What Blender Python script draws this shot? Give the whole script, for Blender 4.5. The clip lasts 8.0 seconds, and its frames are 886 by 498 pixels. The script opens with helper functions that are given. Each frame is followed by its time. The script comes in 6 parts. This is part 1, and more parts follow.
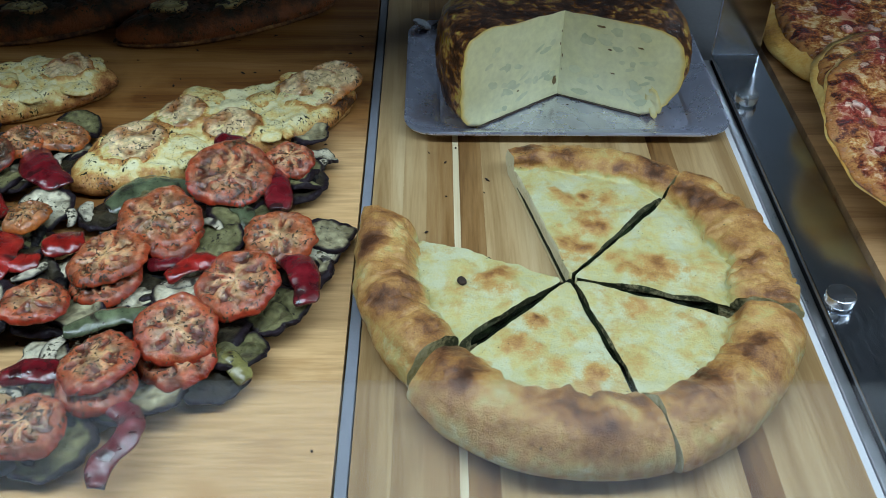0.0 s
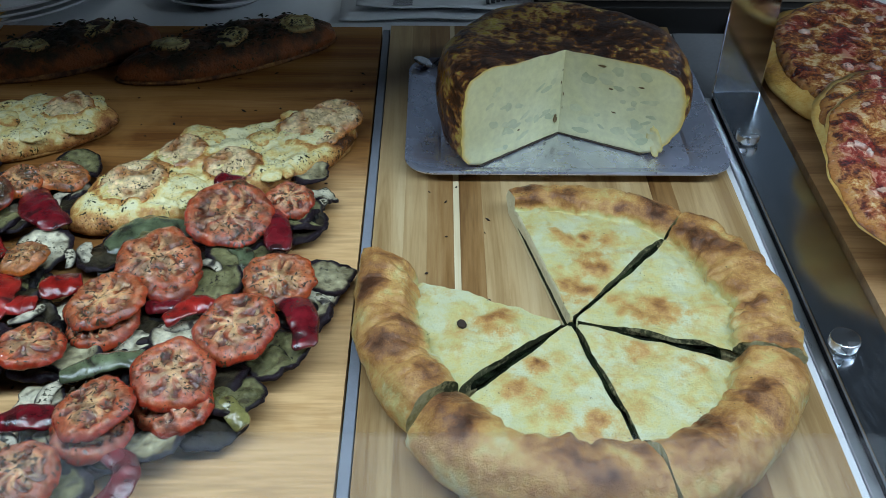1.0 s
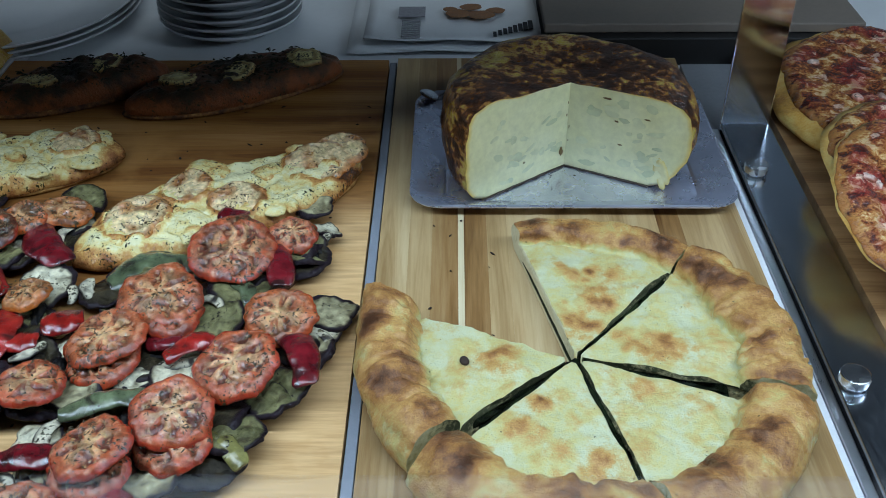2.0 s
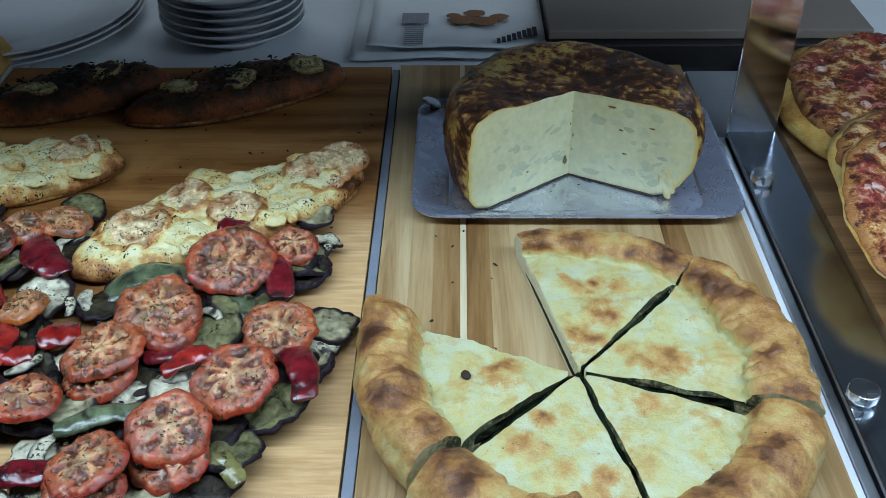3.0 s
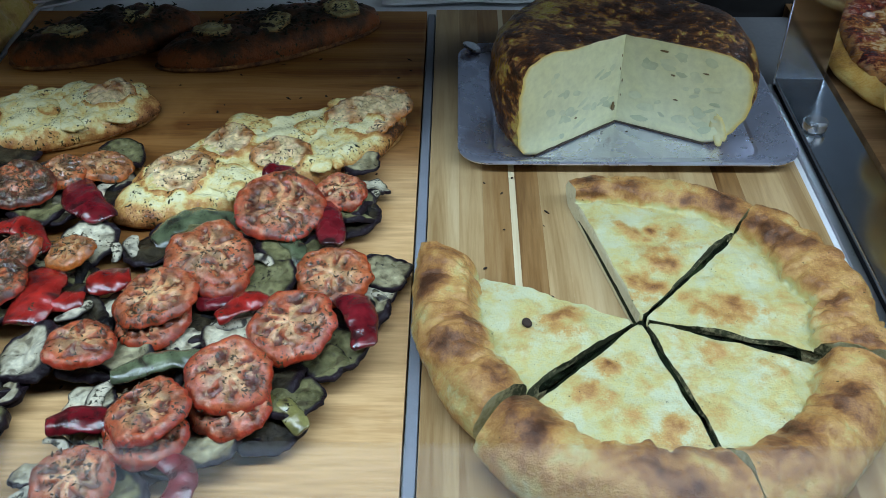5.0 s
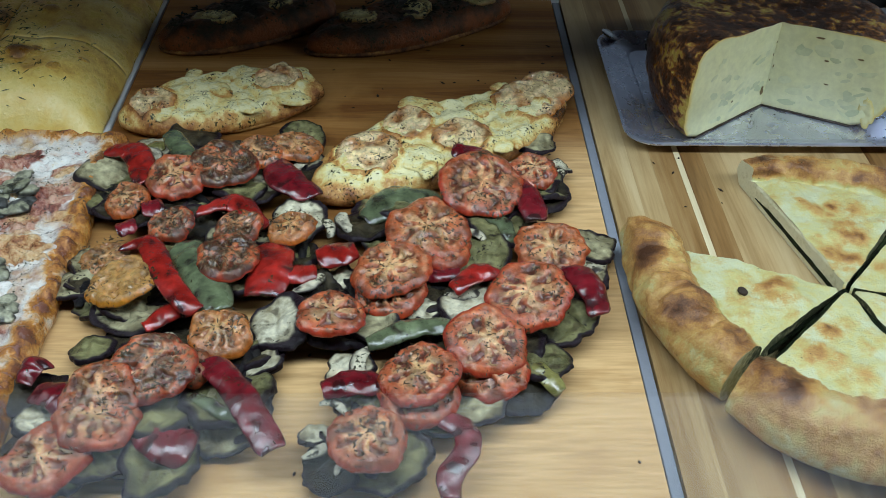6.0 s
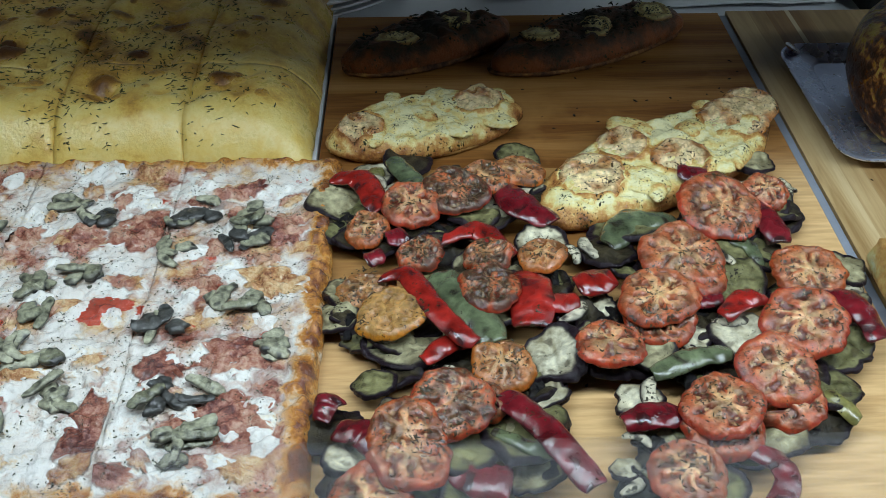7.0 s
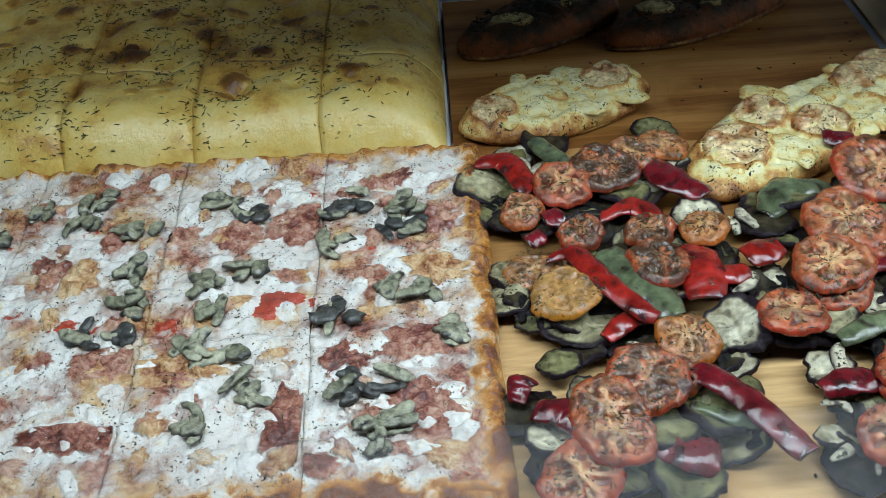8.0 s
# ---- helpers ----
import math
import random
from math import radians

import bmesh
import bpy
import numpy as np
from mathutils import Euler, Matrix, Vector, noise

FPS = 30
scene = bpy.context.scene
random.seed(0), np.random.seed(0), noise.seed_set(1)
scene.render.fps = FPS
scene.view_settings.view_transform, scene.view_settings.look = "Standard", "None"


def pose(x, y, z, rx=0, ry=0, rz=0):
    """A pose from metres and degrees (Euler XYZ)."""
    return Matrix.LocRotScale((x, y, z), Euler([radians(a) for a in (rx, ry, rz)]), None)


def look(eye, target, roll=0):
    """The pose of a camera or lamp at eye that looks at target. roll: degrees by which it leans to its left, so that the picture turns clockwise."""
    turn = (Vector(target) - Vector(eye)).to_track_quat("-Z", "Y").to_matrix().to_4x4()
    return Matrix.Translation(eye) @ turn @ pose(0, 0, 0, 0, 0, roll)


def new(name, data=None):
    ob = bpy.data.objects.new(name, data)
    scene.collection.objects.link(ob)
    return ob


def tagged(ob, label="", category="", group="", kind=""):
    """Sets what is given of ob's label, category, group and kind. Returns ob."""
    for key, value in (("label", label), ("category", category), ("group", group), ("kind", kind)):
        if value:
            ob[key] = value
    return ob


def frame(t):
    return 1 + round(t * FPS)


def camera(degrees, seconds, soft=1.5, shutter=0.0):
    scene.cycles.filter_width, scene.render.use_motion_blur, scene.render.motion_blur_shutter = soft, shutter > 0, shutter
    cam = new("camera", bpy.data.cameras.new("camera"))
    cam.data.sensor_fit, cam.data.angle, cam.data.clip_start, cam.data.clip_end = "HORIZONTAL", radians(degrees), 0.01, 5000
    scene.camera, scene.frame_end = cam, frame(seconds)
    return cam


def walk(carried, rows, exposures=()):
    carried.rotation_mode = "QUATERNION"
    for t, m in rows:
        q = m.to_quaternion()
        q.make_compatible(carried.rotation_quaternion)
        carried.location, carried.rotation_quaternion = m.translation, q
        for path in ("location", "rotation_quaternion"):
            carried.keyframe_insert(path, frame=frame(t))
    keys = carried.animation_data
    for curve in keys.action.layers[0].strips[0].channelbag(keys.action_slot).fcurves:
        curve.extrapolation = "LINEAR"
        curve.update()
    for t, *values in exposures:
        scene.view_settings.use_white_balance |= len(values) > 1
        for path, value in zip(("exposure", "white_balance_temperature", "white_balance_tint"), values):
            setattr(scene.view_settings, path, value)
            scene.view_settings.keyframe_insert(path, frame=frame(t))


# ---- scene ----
cam = camera(49.5, 8.0, soft=0.8)
PATH = [
    (0, (-0.093, -0.492, 0.469), (-0.074, 1.035, -0.822), 0.6),
    (0.5, (-0.09, -0.487, 0.471), (-0.079, 1.054, -0.804), 0.4),
    (1, (-0.091, -0.481, 0.475), (-0.078, 1.08, -0.774), 0.5),
    (1.5, (-0.086, -0.477, 0.476), (-0.09, 1.111, -0.739), 0.0),
    (3, (-0.078, -0.461, 0.475), (-0.112, 1.139, -0.725), -0.7),
    (3.5, (-0.081, -0.455, 0.475), (-0.112, 1.14, -0.732), -0.6),
    (4, (-0.091, -0.453, 0.464), (-0.106, 1.128, -0.761), -0.1),
    (4.2, (-0.097, -0.452, 0.459), (-0.107, 1.117, -0.781), 0.1),
    (5.3, (-0.155, -0.457, 0.463), (-0.184, 1.079, -0.816), -0.4),
    (5.5, (-0.192, -0.465, 0.469), (-0.202, 1.068, -0.815), 0.2),
    (6, (-0.302, -0.489, 0.471), (-0.246, 1.045, -0.811), 1.4),
    (6.5, (-0.405, -0.489, 0.48), (-0.318, 1.043, -0.803), 1.5),
    (7, (-0.479, -0.469, 0.483), (-0.444, 1.064, -0.801), -0.1),
    (7.5, (-0.541, -0.464, 0.481), (-0.534, 1.061, -0.814), -2.2),
    (8, (-0.58, -0.469, 0.487), (-0.598, 1.044, -0.822), -4.4),
]
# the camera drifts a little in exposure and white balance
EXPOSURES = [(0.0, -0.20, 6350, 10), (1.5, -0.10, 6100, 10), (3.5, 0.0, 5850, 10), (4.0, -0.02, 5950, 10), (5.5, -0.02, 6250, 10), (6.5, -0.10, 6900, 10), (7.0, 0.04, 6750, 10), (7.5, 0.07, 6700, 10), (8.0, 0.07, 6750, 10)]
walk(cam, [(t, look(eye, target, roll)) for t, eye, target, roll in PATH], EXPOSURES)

# ---------------------------------------------------------------- light
world = bpy.data.worlds.new("world")
scene.world = world
world.use_nodes = True
world.node_tree.nodes["Background"].inputs[0].default_value = (0.86, 0.95, 1.0, 1)
world.node_tree.nodes["Background"].inputs[1].default_value = 0.004


def area_light(name, m, sx, sy, watts, color):
    data = bpy.data.lights.new(name, "AREA")
    data.shape, data.size, data.size_y = "RECTANGLE", sx, sy
    data.energy, data.color = watts, color
    ob = new(name, data)
    ob.matrix_world = m
    return ob


# LED strip under the front edge of the case's top, and the ceiling light of the room behind the counter
area_light("case_led_strip", look((0.12, -0.10, 0.60), (0.12, 0.03, 0.0)), 2.36, 0.08, 12.4, (0.78, 0.97, 1.12))
area_light("room_ceiling_light", look((-0.2, 1.05, 1.9), (-0.2, 0.95, 0.0)), 1.6, 0.5, 8.0, (0.86, 0.97, 1.0))


# ---------------------------------------------------------------- materials
def node_mat(name, rough=0.5, metal=0.0, spec=0.5):
    m = bpy.data.materials.new(name)
    m.use_nodes = True
    nt = m.node_tree
    b = nt.nodes["Principled BSDF"]
    b.inputs["Roughness"].default_value = rough
    b.inputs["Metallic"].default_value = metal
    b.inputs["Specular IOR Level"].default_value = spec
    return m, nt, b


def add(nt, kind, **values):
    n = nt.nodes.new(kind)
    for key, v in values.items():
        n.inputs[key].default_value = v
    return n


def noise_tex(nt, scale, detail=4.0, rough=0.55, vector=None):
    n = add(nt, "ShaderNodeTexNoise", Scale=scale, Detail=detail, Roughness=rough)
    if vector:
        nt.links.new(vector, n.inputs["Vector"])
    return n.outputs["Fac"]


def math_node(nt, op, a, b, clamp=False):
    n = nt.nodes.new("ShaderNodeMath")
    n.operation, n.use_clamp = op, clamp
    for k, v in enumerate((a, b)):
        if isinstance(v, (int, float)):
            n.inputs[k].default_value = v
        else:
            nt.links.new(v, n.inputs[k])
    return n.outputs[0]


def span(nt, v, lo, hi, a=0.0, b=1.0):
    n = add(nt, "ShaderNodeMapRange", **{"From Min": lo, "From Max": hi, "To Min": a, "To Max": b})
    nt.links.new(v, n.inputs["Value"])
    return n.outputs["Result"]


def mix(nt, fac, a, b, blend="MIX"):
    n = nt.nodes.new("ShaderNodeMix")
    n.data_type, n.blend_type = "RGBA", blend
    for k, v in ((0, fac), (6, a), (7, b)):
        if isinstance(v, (int, float)):
            n.inputs[k].default_value = v
        elif isinstance(v, tuple):
            n.inputs[k].default_value = (*v, 1)
        else:
            nt.links.new(v, n.inputs[k])
    return n.outputs[2]


def ramp(nt, fac, stops):
    n = nt.nodes.new("ShaderNodeValToRGB")
    e = n.color_ramp.elements
    while len(e) < len(stops):
        e.new(0.5)
    for k, (p, c) in enumerate(stops):
        e[k].position, e[k].color = p, (*c, 1)
    nt.links.new(fac, n.inputs[0])
    return n.outputs[0]


def bump(nt, b, height, strength, distance):
    n = add(nt, "ShaderNodeBump", Strength=strength, Distance=distance)
    nt.links.new(height, n.inputs["Height"])
    nt.links.new(n.outputs[0], b.inputs["Normal"])
    nt.links.new(n.outputs[0], b.inputs["Coat Normal"])


def coords(nt, kind="Object"):
    return nt.nodes.new("ShaderNodeTexCoord").outputs[kind]


def room_position(nt):
    """Position in the room, so that neighbouring pieces don't repeat one pattern."""
    return nt.nodes.new("ShaderNodeNewGeometry").outputs["Position"]


def attr(nt, name, out="Fac"):
    n = nt.nodes.new("ShaderNodeAttribute")
    n.attribute_name = name
    return n.outputs[out]


def speckle(nt, vec, base, scale, cover, color, squash=(1, 1, 1)):
    """Scattered dried-herb flecks over a base colour."""
    m = nt.nodes.new("ShaderNodeMapping")
    m.inputs["Scale"].default_value = squash
    nt.links.new(vec, m.inputs["Vector"])
    n = noise_tex(nt, scale, 2.0, 0.5, m.outputs[0])
    patch = noise_tex(nt, scale * 0.12, 2.0, 0.5, vec)
    f = math_node(nt, "ADD", n, math_node(nt, "MULTIPLY", math_node(nt, "SUBTRACT", patch, 0.5), 0.62))
    return mix(nt, span(nt, f, 1 - cover, 1 - cover + 0.05), base, color)


def food(name, rough=0.4, vary=0.5, scale=180, relief=0.5, depth=0.0012, flecks=0.0, fleck_color=(0.035, 0.03, 0.012), coat=0.0, sss=0.0, spec=0.5):
    """Cooked food: its own tone per vertex, mottled at two scales, with herb flecks, relief and an oily gloss."""
    m, nt, b = node_mat(name, rough, spec=spec)
    vec = room_position(nt)
    tone = attr(nt, "tone", "Color")
    n1 = noise_tex(nt, scale, 6, 0.65, vec)
    n2 = noise_tex(nt, scale * 0.25, 3, 0.5, vec)
    v = math_node(nt, "ADD", span(nt, n1, 0.3, 0.7, 1 - vary, 1 + vary), span(nt, n2, 0.3, 0.7, -vary * 0.5, vary * 0.5))
    hsv = nt.nodes.new("ShaderNodeHueSaturation")
    nt.links.new(tone, hsv.inputs["Color"])
    nt.links.new(v, hsv.inputs["Value"])
    color = hsv.outputs[0]
    if flecks:
        color = speckle(nt, vec, color, 420, flecks, fleck_color, (1, 1, 0.6))
    nt.links.new(color, b.inputs["Base Color"])
    nt.links.new(span(nt, n2, 0.3, 0.7, rough * 0.7, min(1, rough * 1.4)), b.inputs["Roughness"])
    b.inputs["Coat Weight"].default_value = coat
    b.inputs["Coat Roughness"].default_value = 0.10
    if sss:
        b.inputs["Subsurface Weight"].default_value = sss
        b.inputs["Subsurface Radius"].default_value = (0.004, 0.002, 0.001)
        b.inputs["Subsurface Scale"].default_value = 1.0
    bump(nt, b, math_node(nt, "ADD", n1, math_node(nt, "MULTIPLY", n2, 0.8)), relief, depth)
    return m


def baked(name, stops, rough=0.6, fine=160, coarse=32, gain=(0.45, 0.35), relief=0.5, depth=0.0015, flecks=0.0, spec=0.35, tint=None):
    """Dough baked by the degree "bake" of each vertex, blotched at two scales; stops run from raw to burnt."""
    m, nt, b = node_mat(name, rough, spec=spec)
    vec = room_position(nt)
    n1 = noise_tex(nt, fine, 6, 0.6, vec)
    n2 = noise_tex(nt, coarse, 3, 0.5, vec)
    n3 = noise_tex(nt, fine * 5, 3, 0.6, vec)
    f = math_node(nt, "ADD", attr(nt, "bake"), span(nt, n1, 0.25, 0.75, -gain[0] / 2, gain[0] / 2))
    f = math_node(nt, "ADD", f, span(nt, n2, 0.25, 0.75, -gain[1] / 2, gain[1] / 2))
    f = math_node(nt, "ADD", f, span(nt, n3, 0.25, 0.75, -0.08, 0.08))
    color = ramp(nt, f, stops)
    if tint:
        n4 = noise_tex(nt, 42, 4, 0.6, vec)
        pale = math_node(nt, "MULTIPLY", span(nt, n4, 0.47, 0.62), span(nt, f, 0.12, 0.34, 0.85, 0.0), True)
        color = mix(nt, pale, color, tint)
    if flecks:
        color = speckle(nt, vec, color, 480, flecks, (0.03, 0.03, 0.01), (1, 1, 0.6))
    nt.links.new(color, b.inputs["Base Color"])
    nt.links.new(span(nt, n1, 0.3, 0.7, rough * 0.8, min(1, rough * 1.2)), b.inputs["Roughness"])
    bump(nt, b, math_node(nt, "ADD", n1, math_node(nt, "MULTIPLY", n3, 0.35)), relief, depth)
    return m


def topped(name, base, ham, spot, ham_at, spot_at, scale, crust, rough=0.25, relief=0.9, depth=0.003, flecks=0.0, spot_scale=1.7, other=None, coat=0.0, spec=0.6, contrast=(0.32, 0.68)):
    """Melted topping: cheese, torn ham and a third colour in ragged patches; "ham" pushes the ham forward, "bake" browns the rim."""
    m, nt, b = node_mat(name, rough, spec=spec)
    b.inputs["Coat Weight"].default_value = coat
    b.inputs["Coat Roughness"].default_value = 0.12
    pos = room_position(nt)
    wn = add(nt, "ShaderNodeTexNoise", Scale=scale * 3.2, Detail=3.0, Roughness=0.55)
    nt.links.new(pos, wn.inputs["Vector"])
    sc = nt.nodes.new("ShaderNodeVectorMath")
    sc.operation, sc.inputs["Scale"].default_value = "SCALE", 0.34 / scale
    nt.links.new(wn.outputs["Color"], sc.inputs[0])
    ad = nt.nodes.new("ShaderNodeVectorMath")
    ad.operation = "ADD"
    nt.links.new(pos, ad.inputs[0])
    nt.links.new(sc.outputs[0], ad.inputs[1])
    vec = ad.outputs[0]
    lean = nt.nodes.new("ShaderNodeSeparateXYZ")
    nt.links.new(attr(nt, "lean", "Vector"), lean.inputs[0])
    patch = noise_tex(nt, scale, 6, 0.60, vec)
    tone = noise_tex(nt, scale * 2.8, 5, 0.58, vec)
    fine = noise_tex(nt, scale * 16, 4, 0.65, pos)
    third = noise_tex(nt, scale * spot_scale, 4, 0.6, ad.outputs[0])
    shade = math_node(nt, "ADD", tone, span(nt, fine, 0.3, 0.7, -0.10, 0.10))
    shade2 = math_node(nt, "SUBTRACT", span(nt, shade, *contrast), lean.outputs[1])
    color = ramp(nt, shade2, base)
    hm = span(nt, math_node(nt, "ADD", math_node(nt, "ADD", patch, attr(nt, "ham")), span(nt, fine, 0.3, 0.7, -0.02, 0.02)), ham_at - 0.04, ham_at + 0.085)
    meat = ramp(nt, shade2, ham)
    if other:
        kind = math_node(nt, "ADD", noise_tex(nt, scale * 1.1, 3, 0.5, pos), lean.outputs[0])
        meat = mix(nt, span(nt, kind, 0.47, 0.57), meat, ramp(nt, shade2, other))
        color = mix(nt, span(nt, kind, 0.40, 0.62, 0.0, 0.30), color, mix(nt, 0.5, color, other[1][1]))
    color = mix(nt, hm, color, meat)
    sm = span(nt, math_node(nt, "ADD", math_node(nt, "ADD", third, lean.outputs[2]), span(nt, fine, 0.3, 0.7, -0.02, 0.02)), spot_at, spot_at + 0.05)
    color = mix(nt, sm, color, mix(nt, shade2, spot, tuple(min(1, q * 1.7) for q in spot)))
    rim = math_node(nt, "ADD", attr(nt, "bake"), span(nt, tone, 0.3, 0.7, -0.35, 0.35))
    color = mix(nt, span(nt, rim, 0.30, 0.62), color, ramp(nt, math_node(nt, "ADD", rim, span(nt, fine, 0.3, 0.7, -0.1, 0.1)), crust))
    if flecks:
        color = speckle(nt, pos, color, 520, flecks, (0.035, 0.038, 0.016), (1, 1, 0.6))
    nt.links.new(color, b.inputs["Base Color"])
    nt.links.new(span(nt, tone, 0.3, 0.7, rough * 0.6, rough * 1.7), b.inputs["Roughness"])
    hh = math_node(nt, "ADD", math_node(nt, "MULTIPLY", tone, 1.0), math_node(nt, "MULTIPLY", fine, 0.30))
    bump(nt, b, math_node(nt, "ADD", hh, math_node(nt, "MULTIPLY", hm, 0.25)), relief, depth)
    return m


def wood(name, dark, mid, pale, along, rough=0.35, grain=1.0, worn_lit=0.0, spec=0.4):
    """Board wood: grain stretched along one axis, fibre lines, and pale streaks for wear and painted lamp light."""
    m, nt, b = node_mat(name, rough, spec=spec)
    info = nt.nodes.new("ShaderNodeObjectInfo")
    vec = coords(nt)
    mp = nt.nodes.new("ShaderNodeMapping")
    mp.inputs["Scale"].default_value = (0.07, 1, 1) if along == "x" else (1, 0.05, 1)
    nt.links.new(vec, mp.inputs["Vector"])
    sh = nt.nodes.new("ShaderNodeVectorMath")
    sh.operation = "ADD"
    rnd = nt.nodes.new("ShaderNodeCombineXYZ")
    nt.links.new(math_node(nt, "MULTIPLY", info.outputs["Random"], 7.0), rnd.inputs[0])
    nt.links.new(math_node(nt, "MULTIPLY", info.outputs["Random"], 13.0), rnd.inputs[2])
    nt.links.new(mp.outputs[0], sh.inputs[0])
    nt.links.new(rnd.outputs[0], sh.inputs[1])
    v = sh.outputs[0]
    rings = noise_tex(nt, 38, 2, 0.5, v)
    fibre = noise_tex(nt, 420 * grain, 4, 0.7, v)
    lines = math_node(nt, "ABSOLUTE", math_node(nt, "SINE", math_node(nt, "MULTIPLY", rings, 42.0), 0), 0)
    f = math_node(nt, "ADD", span(nt, rings, 0.25, 0.75, 0.0, 0.62), span(nt, fibre, 0.3, 0.7, 0.0, 0.18))
    f = math_node(nt, "ADD", f, math_node(nt, "MULTIPLY", lines, 0.09))
    f = math_node(nt, "ADD", f, span(nt, info.outputs["Random"], 0, 1, -0.12, 0.12))
    color = ramp(nt, f, [(0.22, dark), (0.5, mid), (0.82, pale)])
    stain = noise_tex(nt, 14, 5, 0.6, vec)
    color = mix(nt, span(nt, stain, 0.52, 0.75, 0.0, 0.4), color, tuple(c * 0.72 for c in mid))
    if worn_lit:
        m2 = nt.nodes.new("ShaderNodeMapping")
        m2.inputs["Scale"].default_value = (0.09, 1, 1) if along == "x" else (1, 0.05, 1)
        nt.links.new(vec, m2.inputs["Vector"])
        streak = noise_tex(nt, 260, 3, 0.6, m2.outputs[0])
        # pale where worn, and towards the front to paint in the lamp's light
        edge = attr(nt, "worn_lit")
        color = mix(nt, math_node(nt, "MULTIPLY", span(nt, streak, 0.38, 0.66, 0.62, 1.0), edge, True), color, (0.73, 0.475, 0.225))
        oil = noise_tex(nt, 11, 4, 0.55, vec)
        color = mix(nt, span(nt, oil, 0.53, 0.66, 0.0, 0.6), color, (0.50, 0.255, 0.075))
    nt.links.new(color, b.inputs["Base Color"])
    nt.links.new(span(nt, fibre, 0.3, 0.7, rough * 0.75, rough * 1.35), b.inputs["Roughness"])
    bump(nt, b, fibre, 0.25, 0.0006)
    return m


def metal(name, color, rough, scratch=(1, 40, 1), amount=0.12, dull=0.0):
    m, nt, b = node_mat(name, rough, 1.0)
    vec = coords(nt)
    mp = nt.nodes.new("ShaderNodeMapping")
    mp.inputs["Scale"].default_value = scratch
    nt.links.new(vec, mp.inputs["Vector"])
    n = noise_tex(nt, 60, 4, 0.6, mp.outputs[0])
    s = noise_tex(nt, 25, 4, 0.6, vec)
    nt.links.new(span(nt, math_node(nt, "ADD", n, s), 0.7, 1.3, max(0.03, rough - amount), rough + amount), b.inputs["Roughness"])
    nt.links.new(mix(nt, span(nt, s, 0.45, 0.75, 0.0, dull), color, tuple(c * 0.5 for c in color)), b.inputs["Base Color"])
    bump(nt, b, n, 0.04, 0.0004)
    return m


def plain(name, color, rough=0.5, vary=0.12, scale=30, relief=0.1, depth=0.0005, spec=0.5):
    m, nt, b = node_mat(name, rough, spec=spec)
    vec = coords(nt)
    n = noise_tex(nt, scale, 5, 0.6, vec)
    n2 = noise_tex(nt, scale * 9, 3, 0.6, vec)
    f = math_node(nt, "ADD", span(nt, n, 0.3, 0.7, -1, 1), span(nt, n2, 0.3, 0.7, -0.5, 0.5))
    nt.links.new(mix(nt, span(nt, f, -1.5, 1.5), tuple(c * (1 - vary) for c in color), tuple(min(1, c * (1 + vary)) for c in color)), b.inputs["Base Color"])
    nt.links.new(span(nt, n, 0.3, 0.7, rough * 0.85, min(1, rough * 1.15)), b.inputs["Roughness"])
    bump(nt, b, n2, relief, depth)
    return m


CRUST_STOPS = [(0.05, (0.72, 0.60, 0.33)), (0.3, (0.62, 0.43, 0.16)), (0.5, (0.42, 0.22, 0.055)), (0.72, (0.20, 0.08, 0.02)), (0.95, (0.055, 0.02, 0.008))]
M_pie = baked("pie_crust", [(0.02, (0.55, 0.53, 0.27)), (0.12, (0.57, 0.51, 0.21)), (0.26, (0.54, 0.41, 0.15)), (0.40, (0.53, 0.31, 0.10)), (0.58, (0.37, 0.175, 0.053)), (0.76, (0.19, 0.08, 0.032)), (0.95, (0.07, 0.028, 0.012))], 0.34, 150, 34, (0.36, 0.30), 0.8, 0.0020, flecks=0.235, tint=(0.58, 0.60, 0.40))
M_crumb = baked("pie_crumb", [(0.1, (0.74, 0.68, 0.44)), (0.50, (0.50, 0.43, 0.22)), (0.8, (0.055, 0.058, 0.024))], 0.8, 300, 60, (0.5, 0.3), 0.8, 0.002)
M_spinach = food("spinach_filling", 0.6, 0.9, 200, 1.0, 0.005, spec=0.12)
M_bread = baked("toast_bread", CRUST_STOPS, 0.65, 180, 40, (0.4, 0.3), 0.6, 0.0018)
M_focaccia = baked("focaccia_crust", [(0.02, (0.82, 0.64, 0.23)), (0.25, (0.78, 0.55, 0.14)), (0.46, (0.62, 0.35, 0.07)), (0.70, (0.27, 0.12, 0.025)), (0.96, (0.10, 0.035, 0.01))], 0.3, 80, 20, (0.30, 0.5), 0.6, 0.002, spec=0.6)
M_gratin = baked("melted_cheese_gratin", [(0.0, (0.82, 0.76, 0.43)), (0.22, (0.78, 0.64, 0.25)), (0.42, (0.60, 0.32, 0.09)), (0.68, (0.36, 0.14, 0.04)), (0.95, (0.09, 0.035, 0.012))], 0.24, 120, 40, (0.55, 0.5), 0.8, 0.0032, flecks=0.345, spec=0.6)
